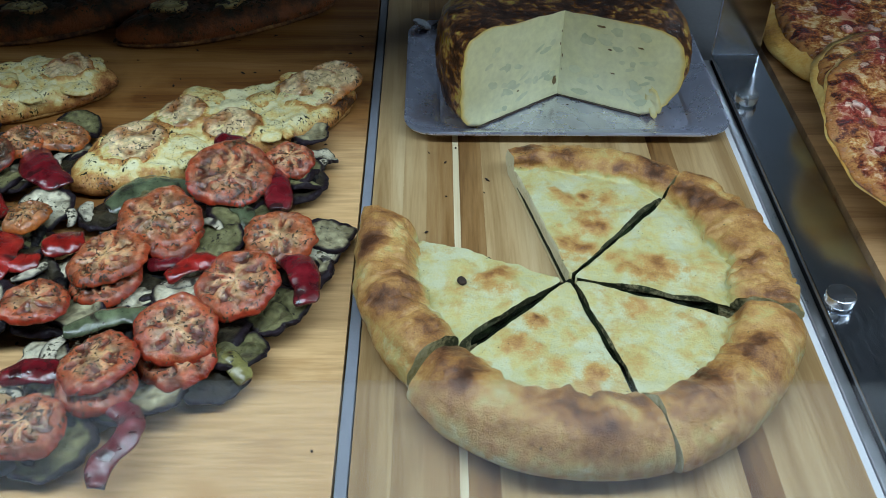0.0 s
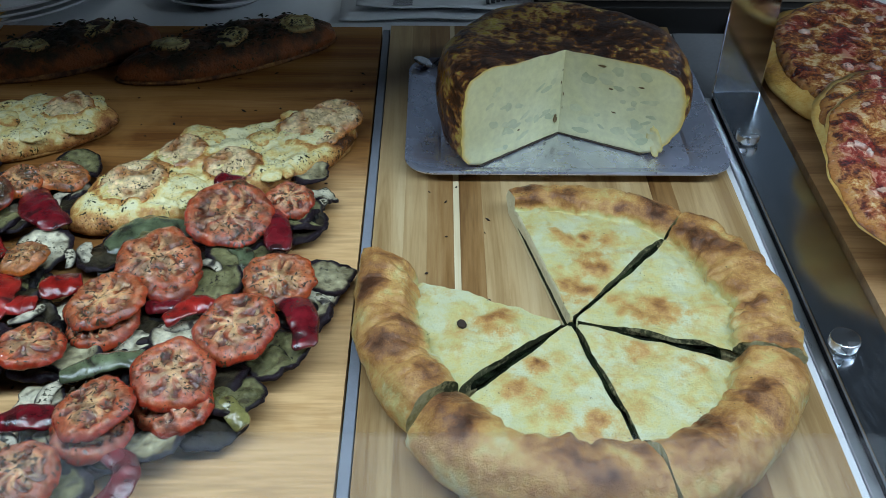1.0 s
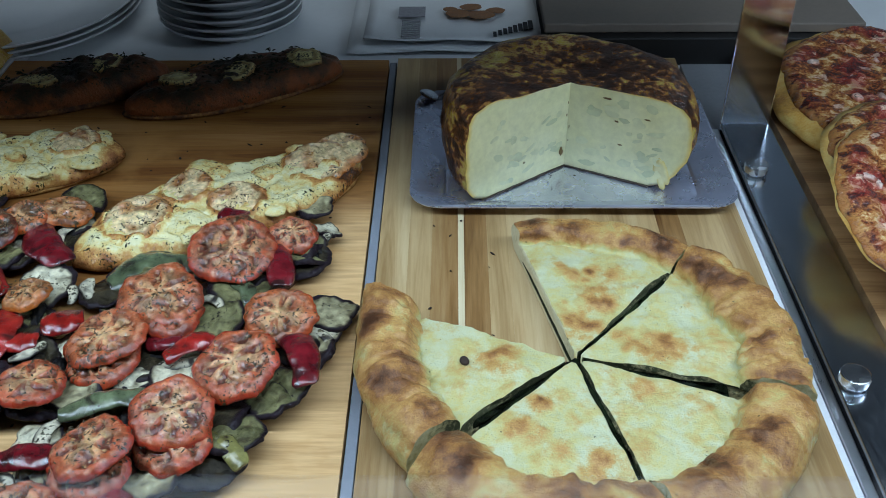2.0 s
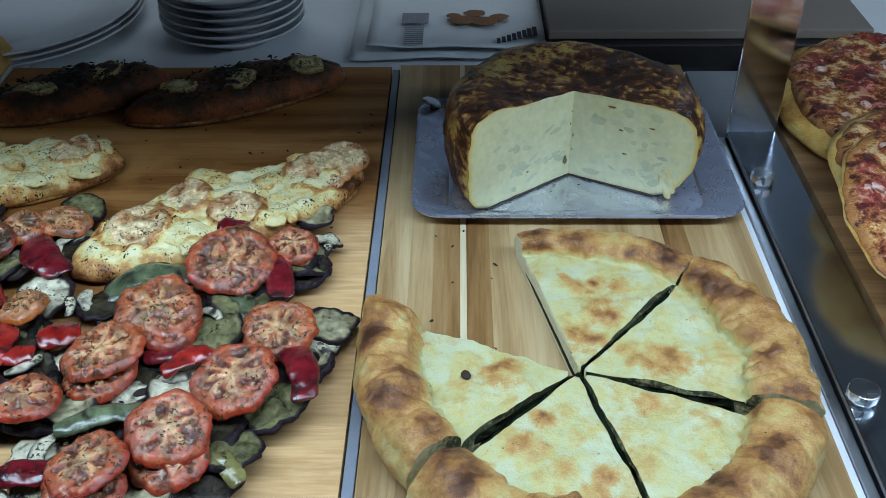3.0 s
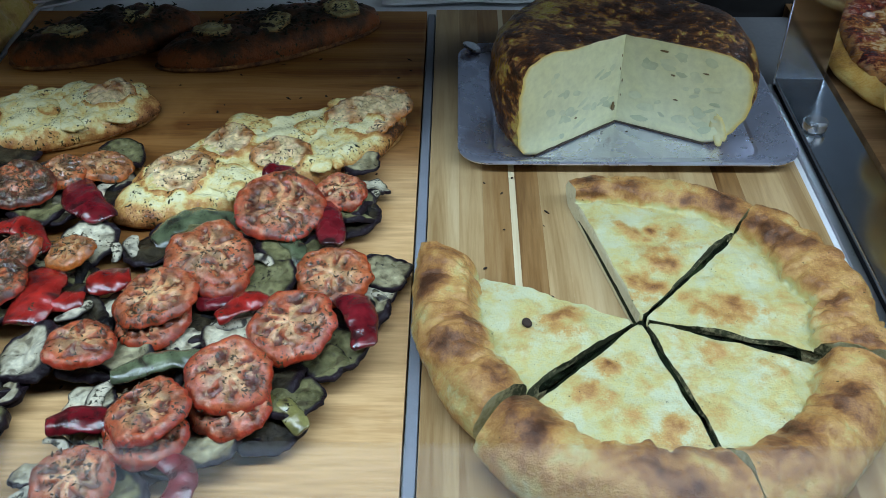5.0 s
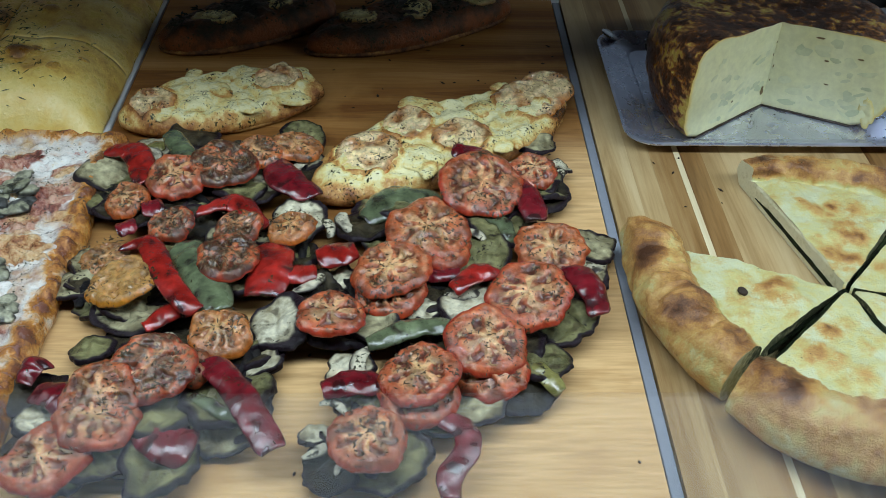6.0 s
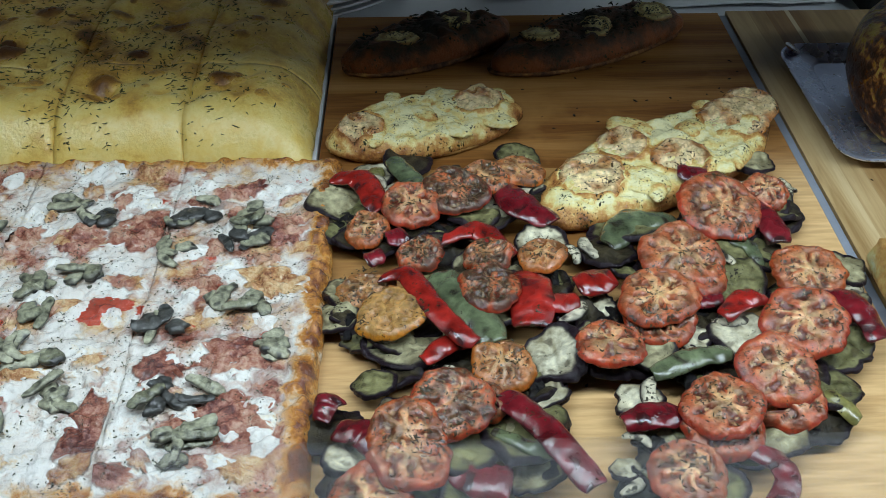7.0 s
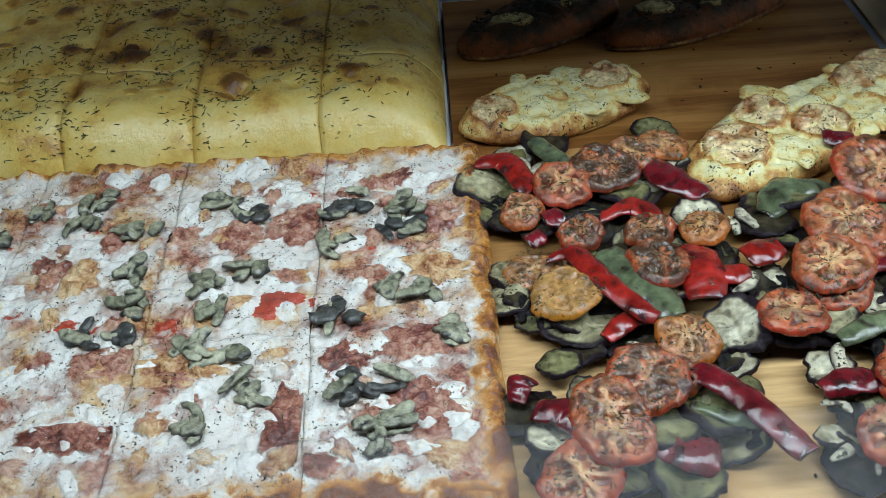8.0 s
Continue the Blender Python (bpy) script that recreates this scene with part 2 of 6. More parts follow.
M_pizzacheese = topped(
    "sheet_pizza_topping",
    [(0.0, (0.60, 0.44, 0.33)), (0.22, (0.80, 0.70, 0.60)), (0.42, (0.86, 0.83, 0.77)), (0.68, (0.88, 0.86, 0.80)), (0.88, (0.82, 0.74, 0.58)), (1.0, (0.66, 0.47, 0.27))],
    [(0.08, (0.10, 0.024, 0.017)), (0.30, (0.27, 0.085, 0.055)), (0.50, (0.44, 0.195, 0.13)), (0.74, (0.60, 0.36, 0.25)), (1.0, (0.42, 0.18, 0.07))],
    (0.36, 0.045, 0.02), 0.500, 0.65, 23,
    [(0.30, (0.80, 0.56, 0.26)), (0.46, (0.74, 0.38, 0.08)), (0.64, (0.56, 0.22, 0.04)), (0.9, (0.20, 0.06, 0.02))], 0.19, 1.0, 0.0045, flecks=0.30,
    other=[(0.10, (0.20, 0.065, 0.03)), (0.32, (0.44, 0.20, 0.085)), (0.5, (0.60, 0.35, 0.16)), (0.75, (0.74, 0.53, 0.30)), (1.0, (0.48, 0.22, 0.06))], coat=0.6, contrast=(0.24, 0.76))
M_hampizza = topped(
    "ham_pizza_topping",
    [(0.0, (0.06, 0.016, 0.007)), (0.28, (0.21, 0.055, 0.016)), (0.52, (0.43, 0.155, 0.038)), (0.78, (0.60, 0.33, 0.105)), (1.0, (0.72, 0.52, 0.25))],
    [(0.0, (0.06, 0.008, 0.006)), (0.35, (0.19, 0.020, 0.014)), (0.65, (0.31, 0.045, 0.028)), (1.0, (0.52, 0.20, 0.12))],
    (0.50, 0.33, 0.24), 0.49, 0.61, 26,
    [(0.30, (0.60, 0.36, 0.11)), (0.55, (0.42, 0.17, 0.04)), (0.80, (0.24, 0.08, 0.02)), (1.0, (0.08, 0.025, 0.01))], 0.20, 1.0, 0.0045, spot_scale=2.0, spec=0.5, contrast=(0.36, 0.64))
M_herbtoast = baked("herb_toast_top", [(0.0, (0.24, 0.075, 0.022)), (0.3, (0.115, 0.042, 0.016)), (0.5, (0.060, 0.028, 0.012)), (0.7, (0.030, 0.022, 0.010)), (0.95, (0.012, 0.010, 0.006))], 0.42, 110, 24, (0.6, 0.95), 0.8, 0.004, flecks=0.34, spec=0.3)
M_tortilla_skin = baked("omelette_skin", [(0.0, (0.60, 0.47, 0.12)), (0.28, (0.46, 0.32, 0.075)), (0.40, (0.36, 0.17, 0.042)), (0.50, (0.18, 0.066, 0.020)), (0.64, (0.070, 0.027, 0.011)), (0.9, (0.025, 0.011, 0.006))], 0.30, 150, 40, (0.95, 0.50), 0.7, 0.002, spec=0.4)
M_tortilla_cut = food("omelette_inside", 0.45, 0.08, 160, 0.35, 0.0008, coat=0.05)
M_potato = food("potato_piece", 0.4, 0.10, 120, 0.25, 0.0008, coat=0.15)
M_tomato = food("roast_tomato", 0.26, 0.38, 250, 0.8, 0.0013, flecks=0.36, fleck_color=(0.055, 0.036, 0.016), coat=0.6, sss=0.2, spec=0.4)
M_aubergine = food("roast_aubergine", 0.34, 0.40, 170, 0.9, 0.0020, flecks=0.31, fleck_color=(0.02, 0.015, 0.01), coat=0.04, spec=0.16)
M_skin = food("charred_skin", 0.5, 0.8, 220, 1.0, 0.002, spec=0.2)
M_pepper = food("roast_pepper", 0.22, 0.42, 110, 0.8, 0.0012, flecks=0.30, coat=0.9)
M_goat = food("goat_cheese", 0.5, 0.3, 200, 0.7, 0.002, flecks=0.40)
M_ham = food("cooked_ham", 0.34, 0.6, 200, 0.9, 0.0016, flecks=0.30, coat=0.5)
M_mushroom = food("mushroom_slice", 0.34, 0.55, 240, 0.8, 0.0012, coat=0.45)
M_pizzacrust = baked("pizza_crust", [(0.0, (0.80, 0.58, 0.19)), (0.25, (0.72, 0.40, 0.085)), (0.5, (0.40, 0.17, 0.04)), (0.8, (0.14, 0.05, 0.02))], 0.36, 90, 26, (0.35, 0.5), 0.9, 0.003)
M_herb = plain("dried_herb", (0.060, 0.066, 0.022), 0.8, 0.5, 200)
M_driedherb = plain("brown_dried_herb", (0.075, 0.052, 0.024), 0.8, 0.7, 200)
M_darkherb = plain("charred_herb", (0.018, 0.020, 0.009), 0.85, 0.6, 200)
M_crumbs = plain("burnt_crumb", (0.035, 0.02, 0.012), 0.8, 0.5, 200)

M_woodA = wood("oiled_pine", (0.19, 0.07, 0.016), (0.36, 0.165, 0.045), (0.50, 0.275, 0.10), "x", 0.46, worn_lit=1.0, spec=0.18)
M_woodB = wood("acacia_pale", (0.30, 0.18, 0.07), (0.47, 0.32, 0.15), (0.60, 0.455, 0.25), "y", 0.4)
M_woodBm = wood("acacia_heart", (0.12, 0.052, 0.015), (0.28, 0.15, 0.052), (0.44, 0.285, 0.125), "y", 0.4)
M_woodBs = wood("acacia_sapwood", (0.62, 0.50, 0.30), (0.72, 0.62, 0.40), (0.78, 0.70, 0.5), "y", 0.4)
M_woodC = wood("oiled_beech", (0.22, 0.11, 0.04), (0.40, 0.23, 0.10), (0.52, 0.33, 0.16), "x", 0.38)
M_steel = metal("polished_steel", (0.60, 0.65, 0.72), 0.21, (8, 1.2, 1), 0.06, 0.2)
M_mirror = metal("mirror_steel", (0.62, 0.65, 0.70), 0.07, (60, 1.2, 1), 0.03, 0.2)
M_chrome = metal("chrome_bolt", (0.85, 0.86, 0.88), 0.24, (1, 1, 1), 0.08)
M_alu = metal("brushed_aluminium", (0.66, 0.68, 0.71), 0.36, (50, 1, 1), 0.1, 0.2)
M_tray = metal("worn_aluminium_tray", (0.68, 0.71, 0.86), 0.28, (1, 1, 1), 0.10, 0.25)
M_tray.node_tree.nodes["Principled BSDF"].inputs["Metallic"].default_value = 0.84  # oxidised, partly matt
M_white = plain("white_laminate", (0.72, 0.74, 0.76), 0.4, 0.05, 12)
M_roomwall = plain("grey_wall_paint", (0.34, 0.38, 0.43), 0.6, 0.06, 8)
M_wall = plain("case_panel", (0.045, 0.045, 0.05), 0.6, 0.08, 8)
M_darkgrey = plain("dull_dark_grey", (0.24, 0.25, 0.27), 0.45, 0.15, 25)
M_edge = plain("grey_painted_edge", (0.22, 0.24, 0.28), 0.65, 0.12, 60)
M_porcelain = plain("white_porcelain", (0.78, 0.80, 0.82), 0.14, 0.03, 20, 0.02)
M_paper = plain("white_paper", (0.74, 0.76, 0.78), 0.6, 0.05, 40, 0.2)
M_greyink = plain("grey_ink", (0.30, 0.30, 0.33), 0.6, 0.3, 200)
M_brownink = plain("brown_ink", (0.25, 0.12, 0.05), 0.6, 0.4, 200)
M_blackink = plain("black_ink", (0.02, 0.02, 0.025), 0.6, 0.3, 200)
M_card = plain("brown_cardboard", (0.20, 0.165, 0.135), 0.7, 0.12, 20, 0.2)
M_glass, _nt, _b = node_mat("clear_glass", 0.02)
_clear, _gloss, _mix = add(_nt, "ShaderNodeBsdfTransparent"), add(_nt, "ShaderNodeBsdfGlossy", Roughness=0.03), _nt.nodes.new("ShaderNodeMixShader")
_mix.inputs[0].default_value = 0.055
_nt.links.new(_clear.outputs[0], _mix.inputs[1])
_nt.links.new(_gloss.outputs[0], _mix.inputs[2])
_nt.links.new(_mix.outputs[0], _nt.nodes["Material Output"].inputs["Surface"])
M_dark = plain("near_black_box", (0.010, 0.009, 0.009), 0.6, 0.2, 20)


# ---------------------------------------------------------------- builders
def nz(x, y, z=0.0):
    return noise.noise((x, y, z))


def smooth(a, b, x):
    t = max(0.0, min(1.0, (x - a) / (b - a)))
    return t * t * (3 - 2 * t)


def lerp3(a, b, t):
    return tuple(p + (q - p) * t for p, q in zip(a, b))


def thing(name, x, y, z, label, category, group="", rz=0.0, kind=""):
    ob = new(name)
    ob.matrix_world = pose(x, y, z, 0, 0, rz)
    ob.empty_display_size = 0.02
    return tagged(ob, label, category, group, kind)


def build(name, verts, faces, mat, parent=None, label="", m=None, bake=None, tone=None, flat=False, extra=None, ham=None, lean=None):
    """One mesh object from vertices and faces, with its degree of baking or its tone per vertex."""
    me = bpy.data.meshes.new(name)
    me.from_pydata([tuple(v) for v in verts], [], faces)
    if bake is not None:
        me.attributes.new("bake", "FLOAT", "POINT").data.foreach_set("value", np.asarray(bake, np.float32))
    if extra is not None:
        me.attributes.new("worn_lit", "FLOAT", "POINT").data.foreach_set("value", np.asarray(extra, np.float32))
    if ham is not None:
        me.attributes.new("ham", "FLOAT", "POINT").data.foreach_set("value", np.asarray(ham, np.float32))
    if lean is not None:
        me.attributes.new("lean", "FLOAT_VECTOR", "POINT").data.foreach_set("vector", np.asarray(lean, np.float32).ravel())
    if tone is not None:
        c = np.ones((len(verts), 4), np.float32)
        c[:, :3] = np.asarray(tone, np.float32)
        me.color_attributes.new("tone", "FLOAT_COLOR", "POINT").data.foreach_set("color", c.ravel())
    me.materials.append(mat)
    me.polygons.foreach_set("use_smooth", np.full(len(me.polygons), not flat))
    bm = bmesh.new()
    bm.from_mesh(me)
    bmesh.ops.recalc_face_normals(bm, faces=bm.faces)
    bm.to_mesh(me)
    bm.free()
    ob = new(name, me)
    if parent:
        ob.parent = parent
    if m is not None:
        ob.matrix_basis = m
    if label:
        tagged(ob, label)
    return ob


def part(name, bm, mat, parent=None, label="", m=None, smooth_shade=False):
    me = bpy.data.meshes.new(name)
    bm.to_mesh(me)
    bm.free()
    me.materials.append(mat)
    me.polygons.foreach_set("use_smooth", np.full(len(me.polygons), smooth_shade))
    ob = new(name, me)
    if parent:
        ob.parent = parent
    if m is not None:
        ob.matrix_basis = m
    if label:
        tagged(ob, label)
    return ob


def box_bm(x0, x1, y0, y1, z0, z1, bevel=0.0, segments=2, bm=None):
    bm = bm or bmesh.new()
    made = bmesh.ops.create_cube(bm, size=1)["verts"]
    for v in made:
        v.co = ((x0 + x1) / 2 + v.co.x * (x1 - x0), (y0 + y1) / 2 + v.co.y * (y1 - y0), (z0 + z1) / 2 + v.co.z * (z1 - z0))
    if bevel:
        bmesh.ops.bevel(bm, geom=list({e for v in made for e in v.link_edges}), offset=bevel, segments=segments, affect="EDGES", profile=0.5)
    return bm


def rings(rows, cap_first=True, cap_last=True):
    """Verts and faces of closed rings of equal length, one above another, capped with fans."""
    n = len(rows[0])
    verts, faces = [v for r in rows for v in r], []
    for k in range(len(rows) - 1):
        for i in range(n):
            j = (i + 1) % n
            faces.append((k * n + i, k * n + j, (k + 1) * n + j, (k + 1) * n + i))
    if cap_first:
        faces.append(tuple(range(n - 1, -1, -1)))
    if cap_last:
        faces.append(tuple(range((len(rows) - 1) * n, len(rows) * n)))
    return verts, faces


def disc(a, b, height, seed, n=48, tops=12, edge=0.25, wob=0.06, freq=1.6, lift=None, bulge=0.0, power=2.4):
    """An uneven oval slab with a rounded edge. Gives verts, faces and for each vert s (0 middle, 1 rim), angle and whether it is on top."""
    rows, info = [], []
    prof = []
    for k in range(tops + 1):
        s = max(0.02, (k / tops) ** 0.9) * 0.985
        e = max(0.0, (s - (1 - edge)) / edge)
        prof.append((s, height * (1 - 0.55 * e**power), 1.0 - e**3))
    prof += [(1.0 + bulge, height * 0.32, 0.0), (1.0 + bulge * 0.6, height * 0.12, 0.0), (0.95, 0.0, 0.0), (0.02, 0.0, 0.0)]
    for s, z, top in prof:
        row = []
        for i in range(n):
            t = 2 * math.pi * i / n
            c, d = math.cos(t), math.sin(t)
            r = 1 + wob * (nz(c * freq + seed * 3.7, d * freq, seed * 1.3) + 0.45 * nz(c * freq * 3 + seed, d * freq * 3, seed * 2.3))
            x, y = a * s * r * c, b * s * r * d
            row.append((x, y, z + (lift(x, y, s, t) * top if lift and top else 0.0)))
            info.append((s, t, top))
        rows.append(row)
    v, f = rings(rows)
    return v, f, info


def strip(points, width, thick, seed, arch=0.22, steps=26, around=16, taper=0.07, wob=1.0):
    """A flattened, arched strip along a line of points, narrowed and rounded at its ends."""
    p = [Vector(q) for q in points]
    if len(p) == 2:
        mid = (p[0] + p[1]) / 2
        side = Vector((-(p[1] - p[0]).y, (p[1] - p[0]).x, 0)) * 0.12 * nz(seed * 1.7, 0.3)
        p = [p[0], mid + side, p[1]]
    rows, along = [], []
    for k in range(steps + 1):
        u = k / steps
        w = u * (len(p) - 1)
        i = min(int(w), len(p) - 2)
        t = w - i
        p0, p1, p2, p3 = p[max(i - 1, 0)], p[i], p[i + 1], p[min(i + 2, len(p) - 1)]
        c = 0.5 * ((2 * p1) + (p2 - p0) * t + (2 * p0 - 5 * p1 + 4 * p2 - p3) * t * t + (3 * p1 - p0 - 3 * p2 + p3) * t**3)
        d = (p2 - p0) * 0.5 + (p3 - p1) * 0.5
        d.z = 0
        d = d.normalized() if d.length > 1e-6 else Vector((1, 0, 0))
        side = Vector((-d.y, d.x, 0))
        end = min(1.0, math.sin(math.pi * min(max(u, 0.015), 0.985)) ** taper)
        hw = width / 2 * end * (1 + 0.34 * wob * nz(u * 3.3 + seed, seed * 2.1))
        twist = 0.22 * wob * nz(u * 2.2 + seed * 5, 4.2)
        row = []
        for q in range(around):
            t2 = 2 * math.pi * q / around
            c2, s2 = math.cos(t2), math.sin(t2)
            sx, sz = hw * math.copysign(abs(c2) ** 0.75, c2), thick / 2 * math.copysign(abs(s2) ** 0.75, s2) * end
            z = sz - arch * sx * sx / max(hw, 1e-4) * 0.8 + sx * twist + thick * 0.35 * wob * nz(u * 9 + seed, math.cos(t2) * 1.5, math.sin(t2))
            row.append(tuple(c + side * sx + Vector((0, 0, z))))
            along.append((u, c2))
        rows.append(row)
    v, f = rings(rows)
    return v, f, along


# ---------------------------------------------------------------- structure
def panel(name, x0, x1, y0, y1, z0, z1, mat, label, category, bevel=0.0):
    ob = part(name, box_bm(x0, x1, y0, y1, z0, z1, bevel), mat)
    return tagged(ob, label, category, kind="structure")


COUNTER = -0.018
panel("counter", -1.7, 1.3, -0.75, 1.2, -0.06, COUNTER, M_white, "white laminate counter of the food display", "counter")
# unseen top panel, added to keep outside light off the food
panel("ceiling", -1.7, 1.3, -0.30, 0.60, 0.70, 0.72, M_wall, "unseen grey top panel added over the display", "case top")
# unseen panel, placed so the strip's light falls off behind the front rows
panel("unseen_shade_panel", -0.86, 0.19, 0.011, 0.700, 0.425, 0.437, M_wall, "unseen grey panel added overhead to shade the back", "shelf")
# unseen wall; its grey is set to brighten the steel's reflections
panel("wall_back", -1.7, 1.3, 1.2, 1.24, -0.06, 2.1, M_roomwall, "unseen grey wall added behind the counter", "wall")
panel("wall_left", -1.74, -1.7, -0.4, 1.24, -0.06, 2.1, M_wall, "plain grey side wall", "wall")
panel("wall_right", 1.3, 1.34, -0.4, 1.24, -0.06, 2.1, M_wall, "plain grey side wall", "wall")


glass = panel("front_glass", -1.7, 1.3, -0.176, -0.173, COUNTER, 0.115, M_glass, "low clear glass pane along the front of the display", "glass")
glass.visible_shadow = False

# ---------------------------------------------------------------- stuffed pie
# the pie is no true round: angle, outer radius, inner edge of its rim
PIE_RIM = [(-206, 0.163, 0.115), (-200, 0.158, 0.111), (-185, 0.149, 0.102), (-160, 0.1425, 0.096), (-139.5, 0.142, 0.095), (-138.5, 0.147, 0.099), (-125, 0.158, 0.101), (-105, 0.164, 0.107), (-75, 0.164, 0.110), (-50, 0.159, 0.113), (-20, 0.155, 0.109), (-5, 0.155, 0.109), (20, 0.160, 0.112), (48, 0.162, 0.123), (70, 0.159, 0.127), (104, 0.157, 0.132)]


def pie_slice(a0, a1, shift, rise, seed, folds, flare, spotted, label):
    cx, cy = 0.002, 0.008
    mid = radians((a0 + a1) / 2)
    ob = thing("stuffed_pie_slice", cx + shift * math.cos(mid), cy + shift * math.sin(mid), 0.0005, label, "pie", "slices of the cut pie")
    rng = random.Random(seed)
    count, strong = spotted
    lo_a, hi_a = min(a0, a1) + 4, max(a0, a1) - 4
    spots = [(rng.uniform(0.03, 0.11), radians(rng.uniform(lo_a, hi_a)), rng.uniform(0.0022, 0.0065), rng.uniform(0.06, 0.20) * strong) for _ in range(count)]
    for _ in range(3):
        # blotches where several blisters have browned together
        br, ba = rng.uniform(0.045, 0.09), radians(rng.uniform(lo_a + 8, hi_a - 8))
        spots += [(br + rng.uniform(-0.012, 0.012), ba + rng.uniform(-0.2, 0.2), rng.uniform(0.005, 0.009), rng.uniform(0.10, 0.20) * strong) for _ in range(4)]
    char = [(radians(rng.uniform(a0, a1)), rng.uniform(0.5, 2.3), rng.uniform(0.03, 0.09), rng.uniform(0.10, 0.28)) for _ in range(13)]
    n = max(40, int(abs(a1 - a0) * 1.6))
    rows, bake = [], []
    for k in range(n + 1):
        th = radians(a0 + (a1 - a0) * k / n)
        c, s = math.cos(th), math.sin(th)
        wr = nz(c * 4 + seed, s * 4) * 0.006
        ang = a0 + (a1 - a0) * k / n
        R, inner = (float(np.interp(ang, [q[0] for q in PIE_RIM], [q[j] for q in PIE_RIM])) for j in (1, 2))
        ri = inner + wr + 0.004 * nz(c * 14, s * 14 + seed)
        ro = R + 0.004 * nz(c * 2.2, s * 2.2, 3.1)
        edge = min(k, n - k) / n * abs(a1 - a0)
        droop = 1 - 0.12 * (1 - smooth(0, 5, edge))
        prof = []
        for i in range(48):
            r = 0.0025 + (ri - 0.0025) * i / 48
            z = 0.0195 + 0.0030 * nz(r * c * 38 + seed, r * s * 38) + 0.0010 * nz(r * c * 120, r * s * 120 + seed) - 0.002 * smooth(ri - 0.03, ri, r)
            b = 0.10 + 0.14 * nz(r * c * 26, r * s * 26 + seed)
            for sr, sa, sd, sv in spots:
                d = math.hypot(r * c - sr * math.cos(sa), r * s - sr * math.sin(sa)) / sd
                if d < 2:
                    b += sv * math.exp(-(d**4) * 0.8)
                    z += 0.10 * sd * math.exp(-d * d * 1.2)
            prof.append((r, z, b))
        rc, rr = (ri + ro) / 2, (ro - ri) / 2
        hz = rise * (0.021 + 0.35 * (rr - 0.018)) * (1 + 0.15 * nz(c * 7 + 9, s * 7, seed)) * droop
        for i in range(25):
            ph = math.pi * 1.32 * i / 24
            twist = 0.0028 * nz(c * 3.2, s * 3.2, ph * 1.1 + seed) + folds * 0.0050 * (abs(nz(c * 5 + seed, s * 5, ph * 1.6)) - 0.22) + folds * 0.0016 * nz(c * 14 + ph * 2, s * 14, ph * 1.5) - folds * 0.0022 * smooth(0.10, 0.0, abs(nz(c * 9 + ph, s * 9 + seed, ph * 0.8))) + 0.0007 * nz(c * 34, s * 34, ph * 3.5)
            r = rc - (rr + twist) * math.cos(ph)
            z = 0.0155 + (hz if ph < math.pi else 0.0165) * math.sin(ph) + twist
            b = 0.15 + 0.33 * smooth(0.08, 0.40 + 0.5 * folds, ph) + 0.22 * nz(c * 5 + seed, s * 5, ph * 1.3) + 16 * twist - 0.14 * smooth(2.1, 3.2, ph)
            for ca, cp, cd, cv in char:
                b += cv * math.exp(-(((th - ca) / cd) ** 2 + ((ph - cp) / 0.55) ** 2))
            prof.append((r, max(z, 0.0006), b))
        prof += [(ro * 0.8, 0.0, 0.5), (0.0025, 0.0, 0.5)]
        if k in (0, n):
            jag = [th + (0.0016 * nz(r * 45, seed * 3.1, k) + 0.0007 * nz(r * 160, seed, k)) / max(r, 0.02) for r, _, _ in prof]
        else:
            jag = [th] * len(prof)
        # the rim spreads a little over the cuts
        u = 2 * k / n - 1
        spread = math.copysign(radians(flare[0] if u < 0 else flare[1]) * abs(u) ** 10, u * (a1 - a0))
        jag = [w + spread * smooth(ri - 0.03, ri + 0.012, r) for w, (r, _, _) in zip(jag, prof)]
        rows.append([(r * math.cos(w), r * math.sin(w), z) for (r, z, _), w in zip(prof, jag)])
        bake += [max(b, 0.08) for _, _, b in prof]
    m = len(rows[0])
    verts = [v for row in rows for v in row]
    faces = [(k * m + i, k * m + (i + 1) % m, (k + 1) * m + (i + 1) % m, (k + 1) * m + i) for k in range(n) for i in range(m)]
    build("crust", verts, faces, M_pie, ob, "golden baked crust with brown blisters", bake=bake)
    # sides facing a gap get near-black colour for its shade and the spinach
    for row in (rows[0], rows[-1]):
        build("cut_face", row, [tuple(range(m))], M_crumb, ob, "bready cut side, coloured dark along the gaps", bake=[0.08 if (row is rows[0] and a0 > 100) or (row is rows[-1] and a1 < -200) else 0.38 if math.hypot(q[0], q[1]) > ri + 0.008 else 0.85 for q in row], flat=True)
    # spinach filling, showing along the cuts; at a cut with no neighbour only a thin line of it shows
    fr = []
    for k in range(n + 1):
        th0 = a0 + (a1 - a0) * k / n
        inner = float(np.interp(th0, [q[0] for q in PIE_RIM], [q[2] for q in PIE_RIM]))
        end = k in (0, n)
        free = (k == 0 and a0 > 100) or (k == n and a1 < -200)
        out = (0.0006 if free else 0.0030) if end else 0.0
        top = (0.0085 if free else 0.0180) if end else 0.0085
        turn = -1 if (k == 0) == (a1 > a0) else 1
        row = []
        for r in [0.0035 + (inner - 0.0135) * j / 13 for j in range(14)]:
            th = radians(th0) + turn * (out + (0.0016 * nz(r * 160, seed, k) if end and not free else 0)) / max(r, 0.012)
            w = 0.0016 * nz(r * 300, th0, seed) if not free else 0.0
            row.append((r * math.cos(th) + w, r * math.sin(th) + w, top + (0.0026 if end else 0.0008) * nz(r * 260, th0 * 2 + seed)))
